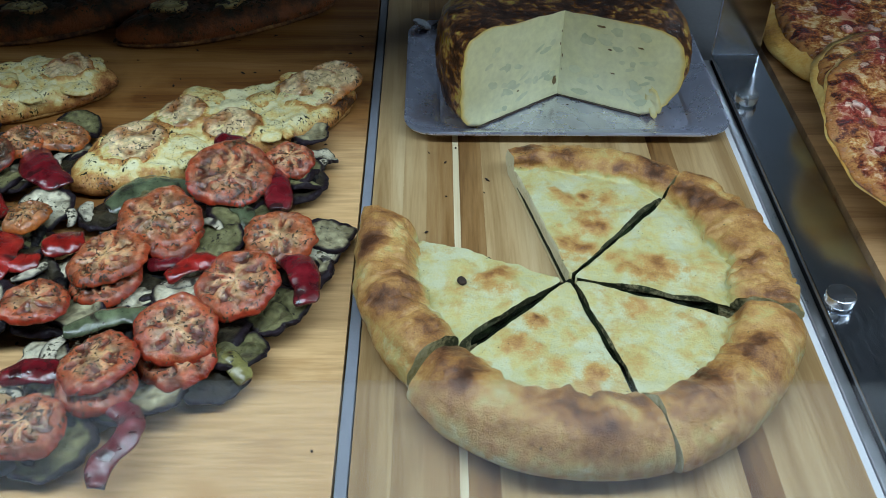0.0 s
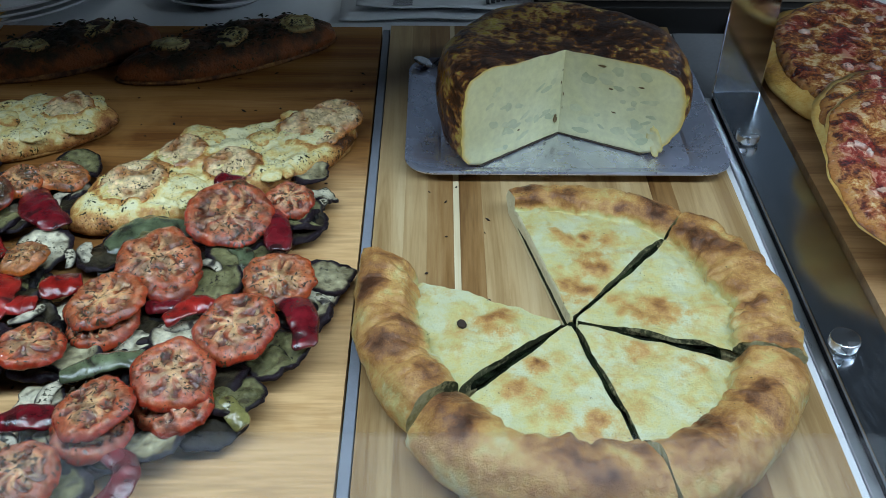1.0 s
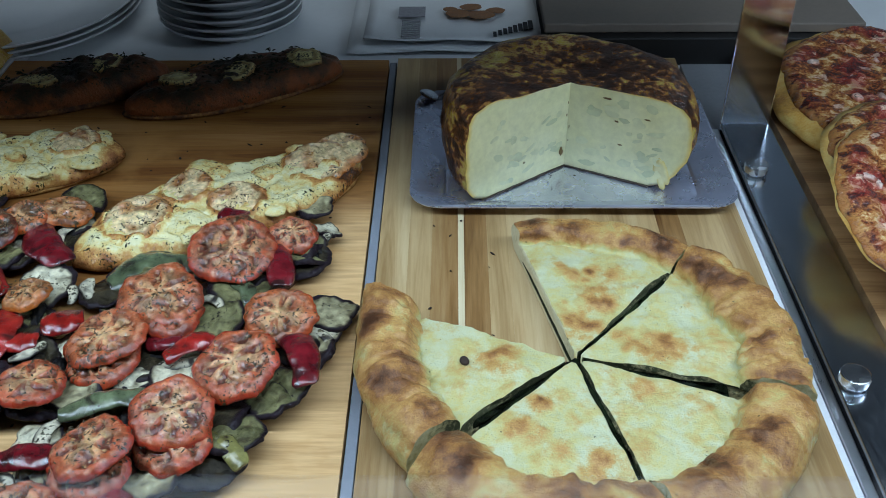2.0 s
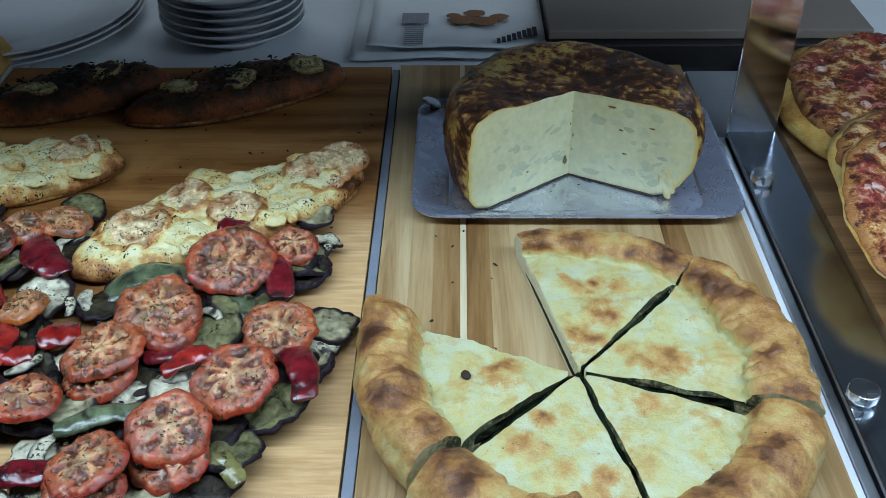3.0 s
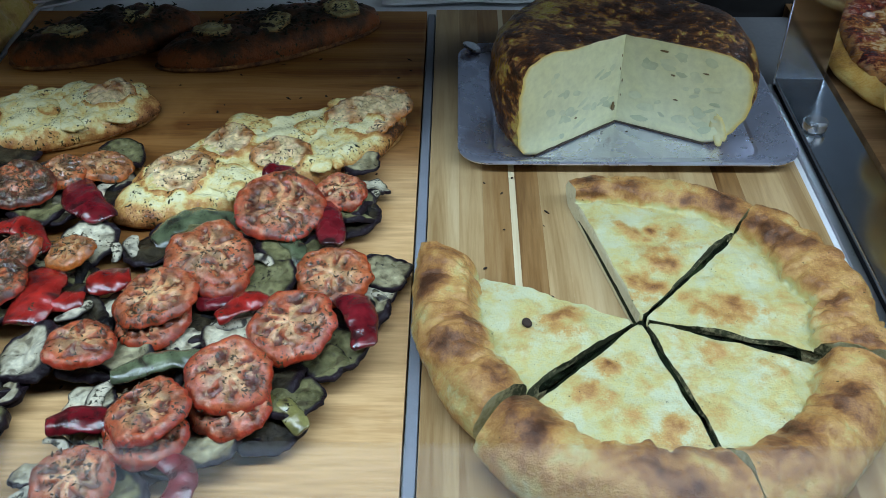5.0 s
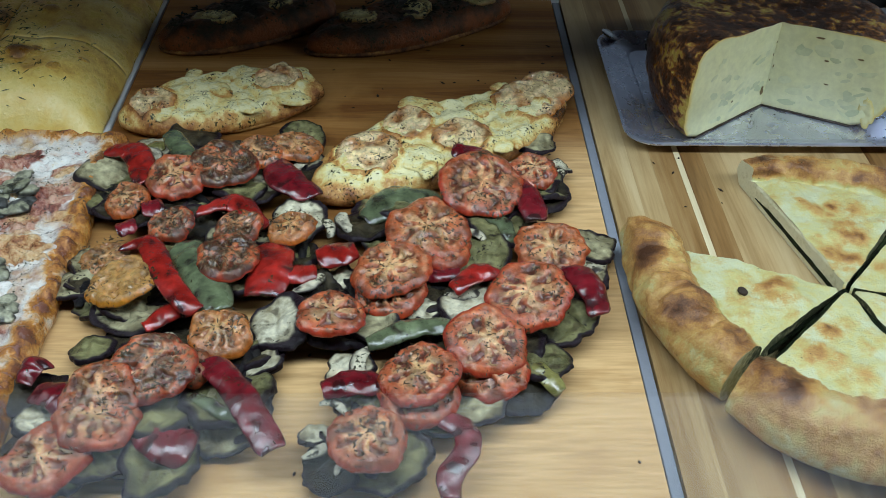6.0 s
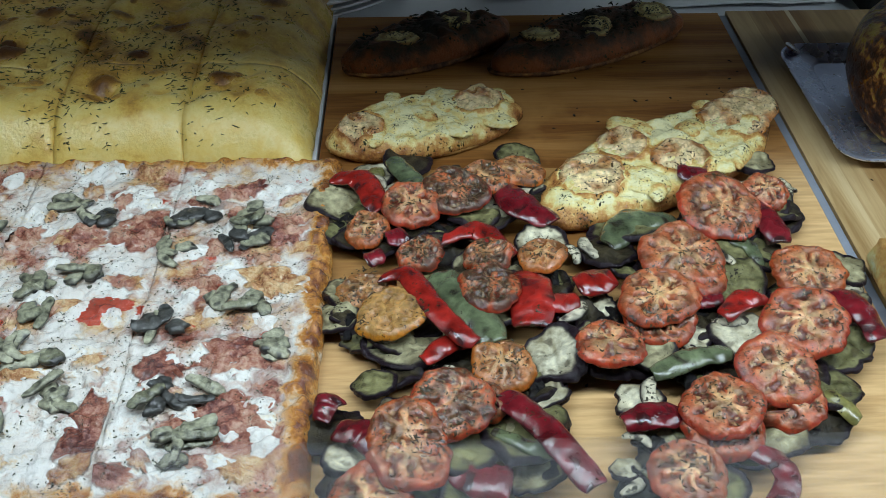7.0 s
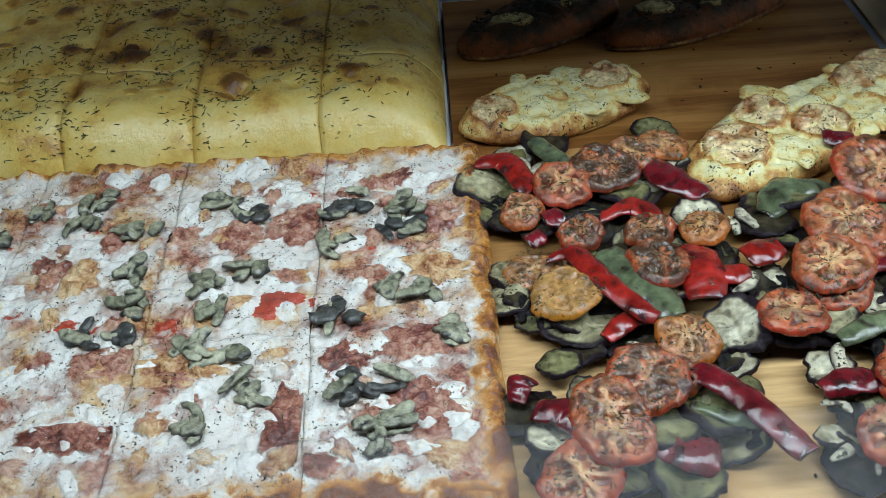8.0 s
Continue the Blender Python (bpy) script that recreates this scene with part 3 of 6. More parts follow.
        for r in [inner - 0.006 - (inner - 0.012) * j / 13 for j in range(14)]:
            th = radians(th0) + turn * out / max(r, 0.012)
            row.append((r * math.cos(th), r * math.sin(th), 0.0045 + 0.001 * nz(r * 260, th0)))
        fr.append(row)
    v, f = rings(fr)
    build("filling", v, f, M_spinach, ob, "dark green spinach filling", tone=[lerp3((0.004, 0.007, 0.003), (0.022, 0.032, 0.010), 0.5 + 0.6 * nz(q[0] * 200, q[1] * 200, seed)) for q in v])


pie_slice(103, 50.3, 0.0034, 0.62, 1, 0.5, (0.2, 1.5), (44, 1.0), "pale browned slice of spinach pie with a narrow rim")
pie_slice(47.6, -13.8, 0.003, 0.82, 2, 1.0, (1.5, 0.8), (26, 0.9), "slice of spinach pie with a braided golden rim")
pie_slice(-18.8, -73.4, 0.0042, 0.98, 3, 0.65, (1.4, 0.4), (14, 0.45), "pale slice of spinach pie with a broad brown rim")
pie_slice(-74.4, -136.0, 0.003, 1.05, 4, 0.50, (0.4, 1.8), (16, 1.0), "slice of spinach pie with a thick glossy brown rim")
pie_slice(-141.5, -204, 0.0046, 1.05, 5, 0.85, (2.2, 0.2), (12, 0.7), "slice of spinach pie with a dark seed and a thick rim")
v, f, _ = disc(0.010, 0.009, 0.0135, 12, 30, 8, 0.8, 0.3, 1.8, lambda x, y, s, t: 0.003 * nz(x * 300, y * 300))
tagged(build("spinach_clump", v, f, M_spinach, m=pose(0.003, 0.008, 0.0006), tone=[lerp3((0.004, 0.006, 0.003), (0.02, 0.028, 0.008), max(0, nz(q[0] * 300, q[1] * 300))) for q in v]), "dark spinach fallen where the pie's cuts meet", "filling")
v, f, _ = disc(0.0032, 0.0042, 0.0022, 8, 16, 4)
tagged(build("dark_seed", v, f, M_crumbs, m=pose(-0.0735, 0.0035, 0.0205, 0, 0, 20)), "black seed lying on the pale pie crust", "seed")


# ---------------------------------------------------------------- potato omelette on its tray
def rounded_rect(hx, hy, r, n=8):
    pts = []
    for cx, cy, a in ((hx - r, hy - r, 0), (-hx + r, hy - r, 90), (-hx + r, -hy + r, 180), (hx - r, -hy + r, 270)):
        for k in range(n + 1):
            t = radians(a + 90 * k / n)
            pts.append((cx + r * math.cos(t), cy + r * math.sin(t)))
    return pts


tray = thing("serving_tray", 0.0235, 0.3065, 0.0006, "worn bluish aluminium tray on the wooden board", "tray")
rows = []
for hx, hy, r, z in ((0.106, 0.076, 0.012, 0.0014), (0.111, 0.081, 0.014, 0.0015), (0.1135, 0.0835, 0.015, 0.0032), (0.1375, 0.1005, 0.024, 0.0112), (0.1405, 0.1035, 0.026, 0.0122), (0.1428, 0.1057, 0.027, 0.0112), (0.1424, 0.1053, 0.027, 0.0098), (0.1370, 0.1000, 0.024, 0.0100), (0.113, 0.084, 0.015, 0.0)):
    rows.append([(x, y, z + 0.0006 * nz(x * 30, y * 30)) for x, y in rounded_rect(hx, hy, r)])
v, f = rings(rows)
build("pan", v, f, M_tray, tray, "dented sheet aluminium pan", flat=True)
for sx in (-1, 1):
    bm = bmesh.new()
    bmesh.ops.create_uvsphere(bm, u_segments=14, v_segments=8, radius=1)
    for q in bm.verts:
        q.co = (q.co.x * 0.014, q.co.y * 0.008, q.co.z * 0.0022)
    part("folded_corner", bm, M_chrome, tray, "shiny folded corner", pose(sx * 0.128, 0.0925, 0.0135, 24, sx * -26, sx * -40), True)

omelette = thing("potato_omelette", 0.021, 0.283, 0.0022, "thick browned potato omelette with a wedge cut out", "omelette")
OM = [(0.0, 0.0), (0.05, 0.0), (0.080, 0.001), (0.091, 0.006), (0.102, 0.018), (0.110, 0.034), (0.1135, 0.050), (0.1125, 0.064), (0.108, 0.0755), (0.100, 0.0835), (0.088, 0.0880), (0.070, 0.0885), (0.050, 0.0875), (0.030, 0.0860), (0.0, 0.0850)]
O0, O1 = -27.0, 217.0
fine = []
for (r0, z0), (r1, z1) in zip(OM, OM[1:]):
    fine += [(r0 + (r1 - r0) * u, z0 + (z1 - z0) * u) for u in (0, 0.25, 0.5, 0.75)]
fine.append(OM[-1])


def omelette_point(r, z, th):
    """A point of the turned profile; beside the cut near O1 the wall stands upright and the rim is a little higher."""
    c, s = math.cos(th), math.sin(th)
    w = smooth(150, 217, math.degrees(th)) * smooth(0.05, 0.08, r)
    g = 1 + 0.02 * nz(c * 2 + 4, s * 2, z * 20) + 0.010 * nz(c * 8, s * 8, z * 90) + w * (0.16 * smooth(0.05, 0.0, z) + 0.05 * smooth(0.066, 0.084, z))
    up = 0.0015 * nz(r * c * 60, r * s * 60, 7.0) + 0.003 * nz(r * c * 14, r * s * 14, 2.0) + 0.006 * w * smooth(0.06, 0.085, z) if z > 0.02 else 0
    return (r * g * c, r * g * s, z + up)


verts, faces, bake = [], [], []
n, m = 120, len(fine)
for k in range(n + 1):
    th = radians(O0 + (O1 - O0) * k / n)
    for r, z in fine:
        p = omelette_point(r, z, th)
        verts.append(p)
        top = smooth(0.070, 0.084, z)
        # scorched crown, yellow shoulder towards the back and along the cut edge
        pale = smooth(0.025, 0.075, 0.80 * p[1] - 0.45 * p[0]) * smooth(0.05, 0.08, z)
        near_cut = (1 - smooth(0.0, 4.0, min(k, n - k) / n * 244)) * (0.7 - top * 0.3)
        bake.append(0.58 + 0.10 * top - 0.36 * pale - 0.30 * near_cut + 0.26 * nz(p[0] * 42, p[1] * 42, z * 42) - 0.12 * smooth(0.03, 0.0, z))
faces = [(k * m + i, k * m + i + 1, (k + 1) * m + i + 1, (k + 1) * m + i) for k in range(n) for i in range(m - 1)]
build("skin", verts, faces, M_tortilla_skin, omelette, "scorched brown omelette skin", bake=bake)
rng = random.Random(5)
for th_deg, flip in ((O0, 1), (O1, -1)):
    th = radians(th_deg)
    c, s = math.cos(th), math.sin(th)
    vv2, ff2, tone = [], [], []
    # rings of the cut from its middle out to the skin
    steps = 26
    for k in range(steps + 1):
        q = k / steps
        for r, z in fine:
            rr, zz = r * q, 0.043 + (z - 0.043) * q
            x, y, h = omelette_point(r, z, th)
            x, y, h = x * q, y * q, 0.043 + (h - 0.043) * q
            w = 0.0004 * nz(rr * 90, zz * 90, th_deg) * (1 - q**8) * smooth(0.0, 0.012, rr)
            vv2.append((x + flip * s * w, y - flip * c * w, h))
            edge = smooth(0.95, 1.0, q) * smooth(0.03, 0.06, r)
            base = lerp3((0.74, 0.73, 0.45), (0.70, 0.68, 0.37), 0.5 + 0.7 * nz(rr * 45, zz * 45, th_deg))
            tone.append(lerp3(base, (0.70, 0.50, 0.10) if z > 0.008 else (0.10, 0.06, 0.02), edge))
    for k in range(steps):
        for i in range(m - 1):
            ff2.append((k * m + i, k * m + i + 1, (k + 1) * m + i + 1, (k + 1) * m + i))
    face = build("cut_face", vv2, ff2, M_tortilla_cut, omelette, "pale yellow cut face", tone=tone)
    for _ in range(30):
        r, z = rng.uniform(0.006, 0.10), rng.uniform(0.006, 0.08)
        if r > 0.094 - abs(z - 0.045) * 0.35:
            continue
        v, f, info = disc(rng.uniform(0.0025, 0.0075), rng.uniform(0.0015, 0.0042), 0.00006, rng.random() * 50, 18, 4, 0.9, 0.3)
        base = lerp3((0.50, 0.53, 0.31), (0.68, 0.68, 0.41), rng.random())
        place = Matrix.Translation((r * c, r * s, z)) @ Matrix(((c, 0, flip * s, 0), (s, 0, -flip * c, 0), (0, 1, 0, 0), (0, 0, 0, 1))) @ pose(0, 0, 0.00038, 0, 0, rng.uniform(-30, 30))
        build("potato_piece", v, f, M_potato, face, m=place, tone=[base] * len(v))
    v, f, info = strip([(r * c, r * s - 0.0006, 0.0008 + 0.0006 * nz(r * 300, th_deg)) for r in (0.0, 0.02, 0.04, 0.06, 0.078, 0.094 if flip < 0 else 0.080)], 0.0022, 0.0022, th_deg, 0.0, 40, 8)
    build("base_crust", v, f, M_potato, omelette, "thin scorched line along the base", tone=[(0.03, 0.016, 0.007)] * len(v))
# flat brown marks for pits and cracks, most of them where the two cuts meet
for th_deg, r, z, a, b in ((O1, 0.006, 0.018, 0.0022, 0.0045), (O1, 0.002, 0.054, 0.0005, 0.0016), (O1, 0.0015, 0.066, 0.0005, 0.0012), (O0, 0.002, 0.042, 0.0005, 0.0018), (O0, 0.002, 0.028, 0.0004, 0.0012), (O0, 0.045, 0.058, 0.0016, 0.0010), (O0, 0.072, 0.066, 0.0030, 0.0008), (O0, 0.050, 0.036, 0.0022, 0.0007), (O0, 0.035, 0.078, 0.0036, 0.0011), (O1, 0.05, 0.022, 0.0014, 0.0009)):
    th = radians(th_deg)
    c, s, flip = math.cos(th), math.sin(th), (1 if th_deg == O0 else -1)
    v, f, info = disc(a, b, 0.0003, z * 900, 16, 3, 0.8, 0.5)
    place = Matrix.Translation((r * c, r * s, z)) @ Matrix(((c, 0, flip * s, 0), (s, 0, -flip * c, 0), (0, 1, 0, 0), (0, 0, 0, 1))) @ pose(0, 0, 0.0006)
    build("browned_pit", v, f, M_potato, omelette, m=place, tone=[(0.16, 0.10, 0.03)] * len(v))
# the torn tip that hangs from the cut edge
v, f, info = disc(0.007, 0.015, 0.0016, 3, 48, 9, 0.8, 0.22, 1.4, lambda x, y, s, t: 0.002 * nz(x * 120, y * 120))
c, s = math.cos(radians(O0)), math.sin(radians(O0))
place = Matrix.Translation((0.090 * c, 0.090 * s, 0.0175)) @ Matrix(((c, 0, s, 0), (s, 0, -c, 0), (0, 1, 0, 0), (0, 0, 0, 1))) @ pose(0, 0, -0.001, 0, 0, 16)
build("torn_flap", v, f, M_tortilla_cut, omelette, "torn yellow flap at the cut", m=place, tone=[lerp3((0.70, 0.65, 0.34), (0.62, 0.50, 0.16), smooth(0.5, 1.0, q[0])) for q in info])


# ---------------------------------------------------------------- toppings
def tomato_slice(parent, x, y, z, d, seed, tilt=(0, 0), dry=0.0, name="tomato_slice", yellow=0.0, cheesy=0.0, ratio=1.0):
    """A roast tomato slice: rounded skin, a fleshy wall, seed pockets between pale spokes, dried herbs where it is dry."""
    rng = random.Random(seed)
    loc = rng.choice((5, 6, 7))
    ph, wet = rng.uniform(0, 6.28), rng.random()

    def pocket(s, th, px, py):
        w = th + 1.1 * nz(px * 60 + seed, py * 60) + 0.35 * nz(px * 170, py * 170, seed)
        edge = 0.74 + 0.20 * nz(math.cos(th) * 2 + seed, math.sin(th) * 2)
        return smooth(-0.10, 0.35, math.cos(loc * w + ph)) * smooth(0.22, 0.42, s) * (1 - smooth(edge - 0.06, edge + 0.06, s))

    def lift(px, py, s, th):
        return -0.0022 * pocket(s, th, px, py) + 0.0008 * nz(px * 120, py * 120, seed) + 0.0020 * nz(px * 32 + seed, py * 32) + 0.0006 * nz(px * 300, py * 300, seed)

    v, f, info = disc(d * 0.5, d * 0.5 * ratio, 0.0052, seed, 100, 30, 0.22, 0.15, 1.5, lift, 0.015)
    sag = rng.uniform(0.002, 0.007)
    if yellow < 0.9:
        dry = max(dry, 0.06 + 0.14 * rng.random())
    v = [(p[0], p[1], p[2] - sag * q[0] ** 2 * (0.5 + 0.9 * nz(math.cos(q[1]) * 1.1 + seed, math.sin(q[1]) * 1.1))) for p, q in zip(v, info)]
    skin, flesh, core, pit, scorch = (0.36, 0.038, 0.013), (0.43, 0.098, 0.036), (0.70, 0.45, 0.22), (0.12, 0.022, 0.010), (0.035, 0.020, 0.011)
    if yellow:
        skin, flesh = lerp3(skin, (0.50, 0.20, 0.02), yellow), lerp3(flesh, (0.44, 0.24, 0.075), yellow)
        core, pit = lerp3(core, (0.48, 0.27, 0.1), yellow), lerp3(pit, (0.42, 0.17, 0.05), yellow)
    plain_side = smooth(0.6, 0.9, yellow)
    tone = []
    for (s, th, top), p in zip(info, v):
        if top <= 0:
            tone.append(skin)
            continue
        pk = pocket(s, th, p[0], p[1]) * (1 - 0.8 * plain_side)
        c = lerp3(flesh, pit, pk)
        seeds = smooth(0.12, 0.34, nz(p[0] * 300, p[1] * 300, seed))
        c = lerp3(c, (0.66, 0.42, 0.20), 0.75 * seeds * pk * (1 - 0.6 * dry))
        spoke = (1 - smooth(-0.5, 0.1, math.cos(loc * (th + 0.8 * nz(p[0] * 55 + seed, p[1] * 55)) + ph))) * (1 - smooth(0.45, 0.76, s))
        c = lerp3(c, core, min(1.0, (1 - smooth(0.10, 0.34, s)) * (0.5 + 0.5 * wet) + 0.75 * spoke) * (1 - 0.75 * dry) * (1 - 0.7 * plain_side))
        c = lerp3(c, (0.24, 0.115, 0.062), 0.40 * smooth(0.05, 0.5, nz(p[0] * 130, p[1] * 130, seed + 2)) * (1 - 0.6 * (1 - smooth(0.2, 0.5, s))) * (1 - 0.6 * plain_side))
        c = lerp3(c, (0.58, 0.30, 0.17), 0.5 * smooth(0.1, 0.5, nz(p[0] * 190, p[1] * 190, seed + 6)) * (1 - plain_side))
        c = lerp3(c, skin, smooth(0.90, 0.96, s))
        c = lerp3(c, scorch, min(0.85, (0.40 + 0.5 * dry) * smooth(0.08, 0.42, nz(p[0] * 80, p[1] * 80, seed) + 0.35 * dry)))
        crust = smooth(-0.05, 0.25, nz(p[0] * 380, p[1] * 380, seed) + 0.3 * nz(p[0] * 60, p[1] * 60, seed + 8)) * smooth(0.15, 0.7, dry) * (1 - smooth(0.86, 0.96, s))
        c = lerp3(c, (0.22, 0.15, 0.085) if nz(p[0] * 520, p[1] * 520) > 0 else (0.035, 0.025, 0.014), 0.85 * crust)
        c = lerp3(c, (0.76, 0.60, 0.33), cheesy * smooth(-0.35, 0.05, nz(p[0] * 60, p[1] * 60, seed + 3)) * (1 - 0.75 * smooth(0.80, 0.90, s)))
        tone.append(c)
    return build(name, v, f, M_tomato, parent, m=pose(x, y, z, tilt[0], tilt[1], rng.uniform(-20, 20)), tone=tone)


def aubergine_slice(parent, x, y, z, d, seed, look_=0, tilt=(0, 0), ratio=0.8, purple=0.0):
    """A soft roast slice: streaked flesh, a thin charred rim, draped over what lies below."""
    rng = random.Random(seed * 13 + 5)
    flesh = ((0.46, 0.42, 0.25), (0.24, 0.225, 0.10), (0.64, 0.60, 0.44), (0.055, 0.044, 0.024))[look_]
    lo = ((0.12, 0.095, 0.045), (0.055, 0.052, 0.022), (0.24, 0.20, 0.11), (0.008, 0.006, 0.006))[look_]
    amp = d * 0.09

    def lift(px, py, s, th):
        return amp * nz(px / d * 2.0 + seed, py / d * 2.0) * s + 0.0020 * nz(px * 120, py * 120, seed) + 0.0012 * math.sin(px / d * 16 + 3 * nz(px * 40, py * 40, seed)) * (1 - s)

    v, f, info = disc(d / 2, d / 2 * ratio, 0.0030, seed + 0.37, 72, 20, 0.10, 0.22, 1.5, lift)
    bend = rng.uniform(0.1, 1.0) / d
    v = [(p[0], p[1], p[2] - bend * 0.13 * p[0] * p[0] + amp * 0.8 * nz(p[0] / d * 2.0 + seed, p[1] / d * 2.0)) for p in v]
    side = rng.uniform(0, 6.28)
    tone = []
    for (s, th, top), p in zip(info, v):
        g = 0.55 + 0.55 * nz(p[0] * 60 + seed, p[1] * 60) + 0.35 * nz(p[0] * 70, p[1] * 300, seed) + 0.30 * nz(p[0] * 280, p[1] * 280, seed)
        c = lerp3(lo, flesh, max(0, min(1, g + 0.15 - 0.5 * s**3)))
        c = lerp3(c, (0.05, 0.035, 0.018), 0.7 * smooth(0.25, 0.5, nz(p[0] * 150 + seed, p[1] * 150, 6.0)) * smooth(0.2, 0.4, s))
        wide = 0.5 + 0.5 * math.cos(th - side)
        c = lerp3(c, (0.016, 0.010, 0.014), smooth(0.85 - (0.10 + 0.35 * purple) * wide**2, 0.94 - (0.10 + 0.30 * purple) * wide**2, s))
        tone.append(c if top > 0 else (0.014, 0.009, 0.012))
    return build("aubergine_slice", v, f, M_aubergine, parent, m=pose(x, y, z, tilt[0], tilt[1], math.degrees(-side) if purple else rng.uniform(0, 360)), tone=tone)


RED, DARKRED, GREEN, OLIVE = (0.36, 0.018, 0.012), (0.185, 0.010, 0.016), (0.135, 0.165, 0.085), (0.24, 0.22, 0.07)


def pepper_strip(parent, points, width, z, seed, color):
    name = "green_pepper_strip" if color in (GREEN, OLIVE) else "red_pepper_strip"
    ox, oy = parent.location.x, parent.location.y
    lift = [z + 0.004 * math.sin(math.pi * k / (len(points) - 1)) for k in range(len(points))]
    pts = [(px - ox, py - oy, pz) for (px, py), pz in zip(points, lift)]
    v, f, info = strip(pts, width * 1.36, 0.0036, seed, 0.30, 34, 18, 0.16, 0.6)
    v = [(p[0] + 0.0014 * nz(p[0] * 70, p[1] * 70, seed), p[1] + 0.0014 * nz(p[0] * 70, p[1] * 70, seed + 5), p[2] + 0.0018 * nz(p[0] * 120, p[1] * 120, seed)) for p in v]
    # darker blotches and sides: char, and the shading of wrinkles put into colour
    dark = tuple(c * 0.35 for c in color)
    tone = []
    for p, (u, w) in zip(v, info):
        c = lerp3(color, dark, max(0, min(1, 0.30 + 0.75 * nz(p[0] * 75 + seed, p[1] * 75) + 0.35 * abs(w) ** 3)))
        tone.append(lerp3(c, (0.018, 0.008, 0.008), 0.85 * smooth(0.22, 0.5, nz(p[0] * 120, p[1] * 120, seed + 3) + 0.25 * (abs(2 * u - 1) ** 6))))
    return build(name, v, f, M_pepper, parent, tone=tone)


def aubergine_edge(parent, x, y, z, d, seed):
    """A pale curled sliver of flesh with a charred border, seen edge on between the slices."""
    a, bow = seed * 1.9, d * 0.35
    pts = [(x + u * d * math.cos(a) - bow * (1 - u * u) * math.sin(a), y + u * d * math.sin(a) + bow * (1 - u * u) * math.cos(a), z + 0.002 * (1 - u * u)) for u in (-1, -0.4, 0.3, 1)]
    v, f, info = strip(pts, d * 0.75, 0.0022, seed, 0.15, 26, 14, 0.35)
    tone = [lerp3((0.56, 0.51, 0.37), (0.02, 0.014, 0.012), max(smooth(0.45, 0.8, w), smooth(0.1, 0.5, nz(p[0] * 150, p[1] * 150, seed)))) for p, (u, w) in zip(v, info)]
    return build("aubergine_edge", v, f, M_goat, parent, tone=tone)


def bread_base(parent, a, b, rz, h, seed, pale=0.35):
    v, f, info = disc(a * 0.95, b * 0.94, h, seed, 64, 8, 0.3, 0.07, 1.2, bulge=0.03)
    build("bread", v, f, M_bread, parent, "thin crusty bread base", m=pose(0, 0, 0.0006, 0, 0, rz), bake=[pale + 0.25 * q[0] for q in info])


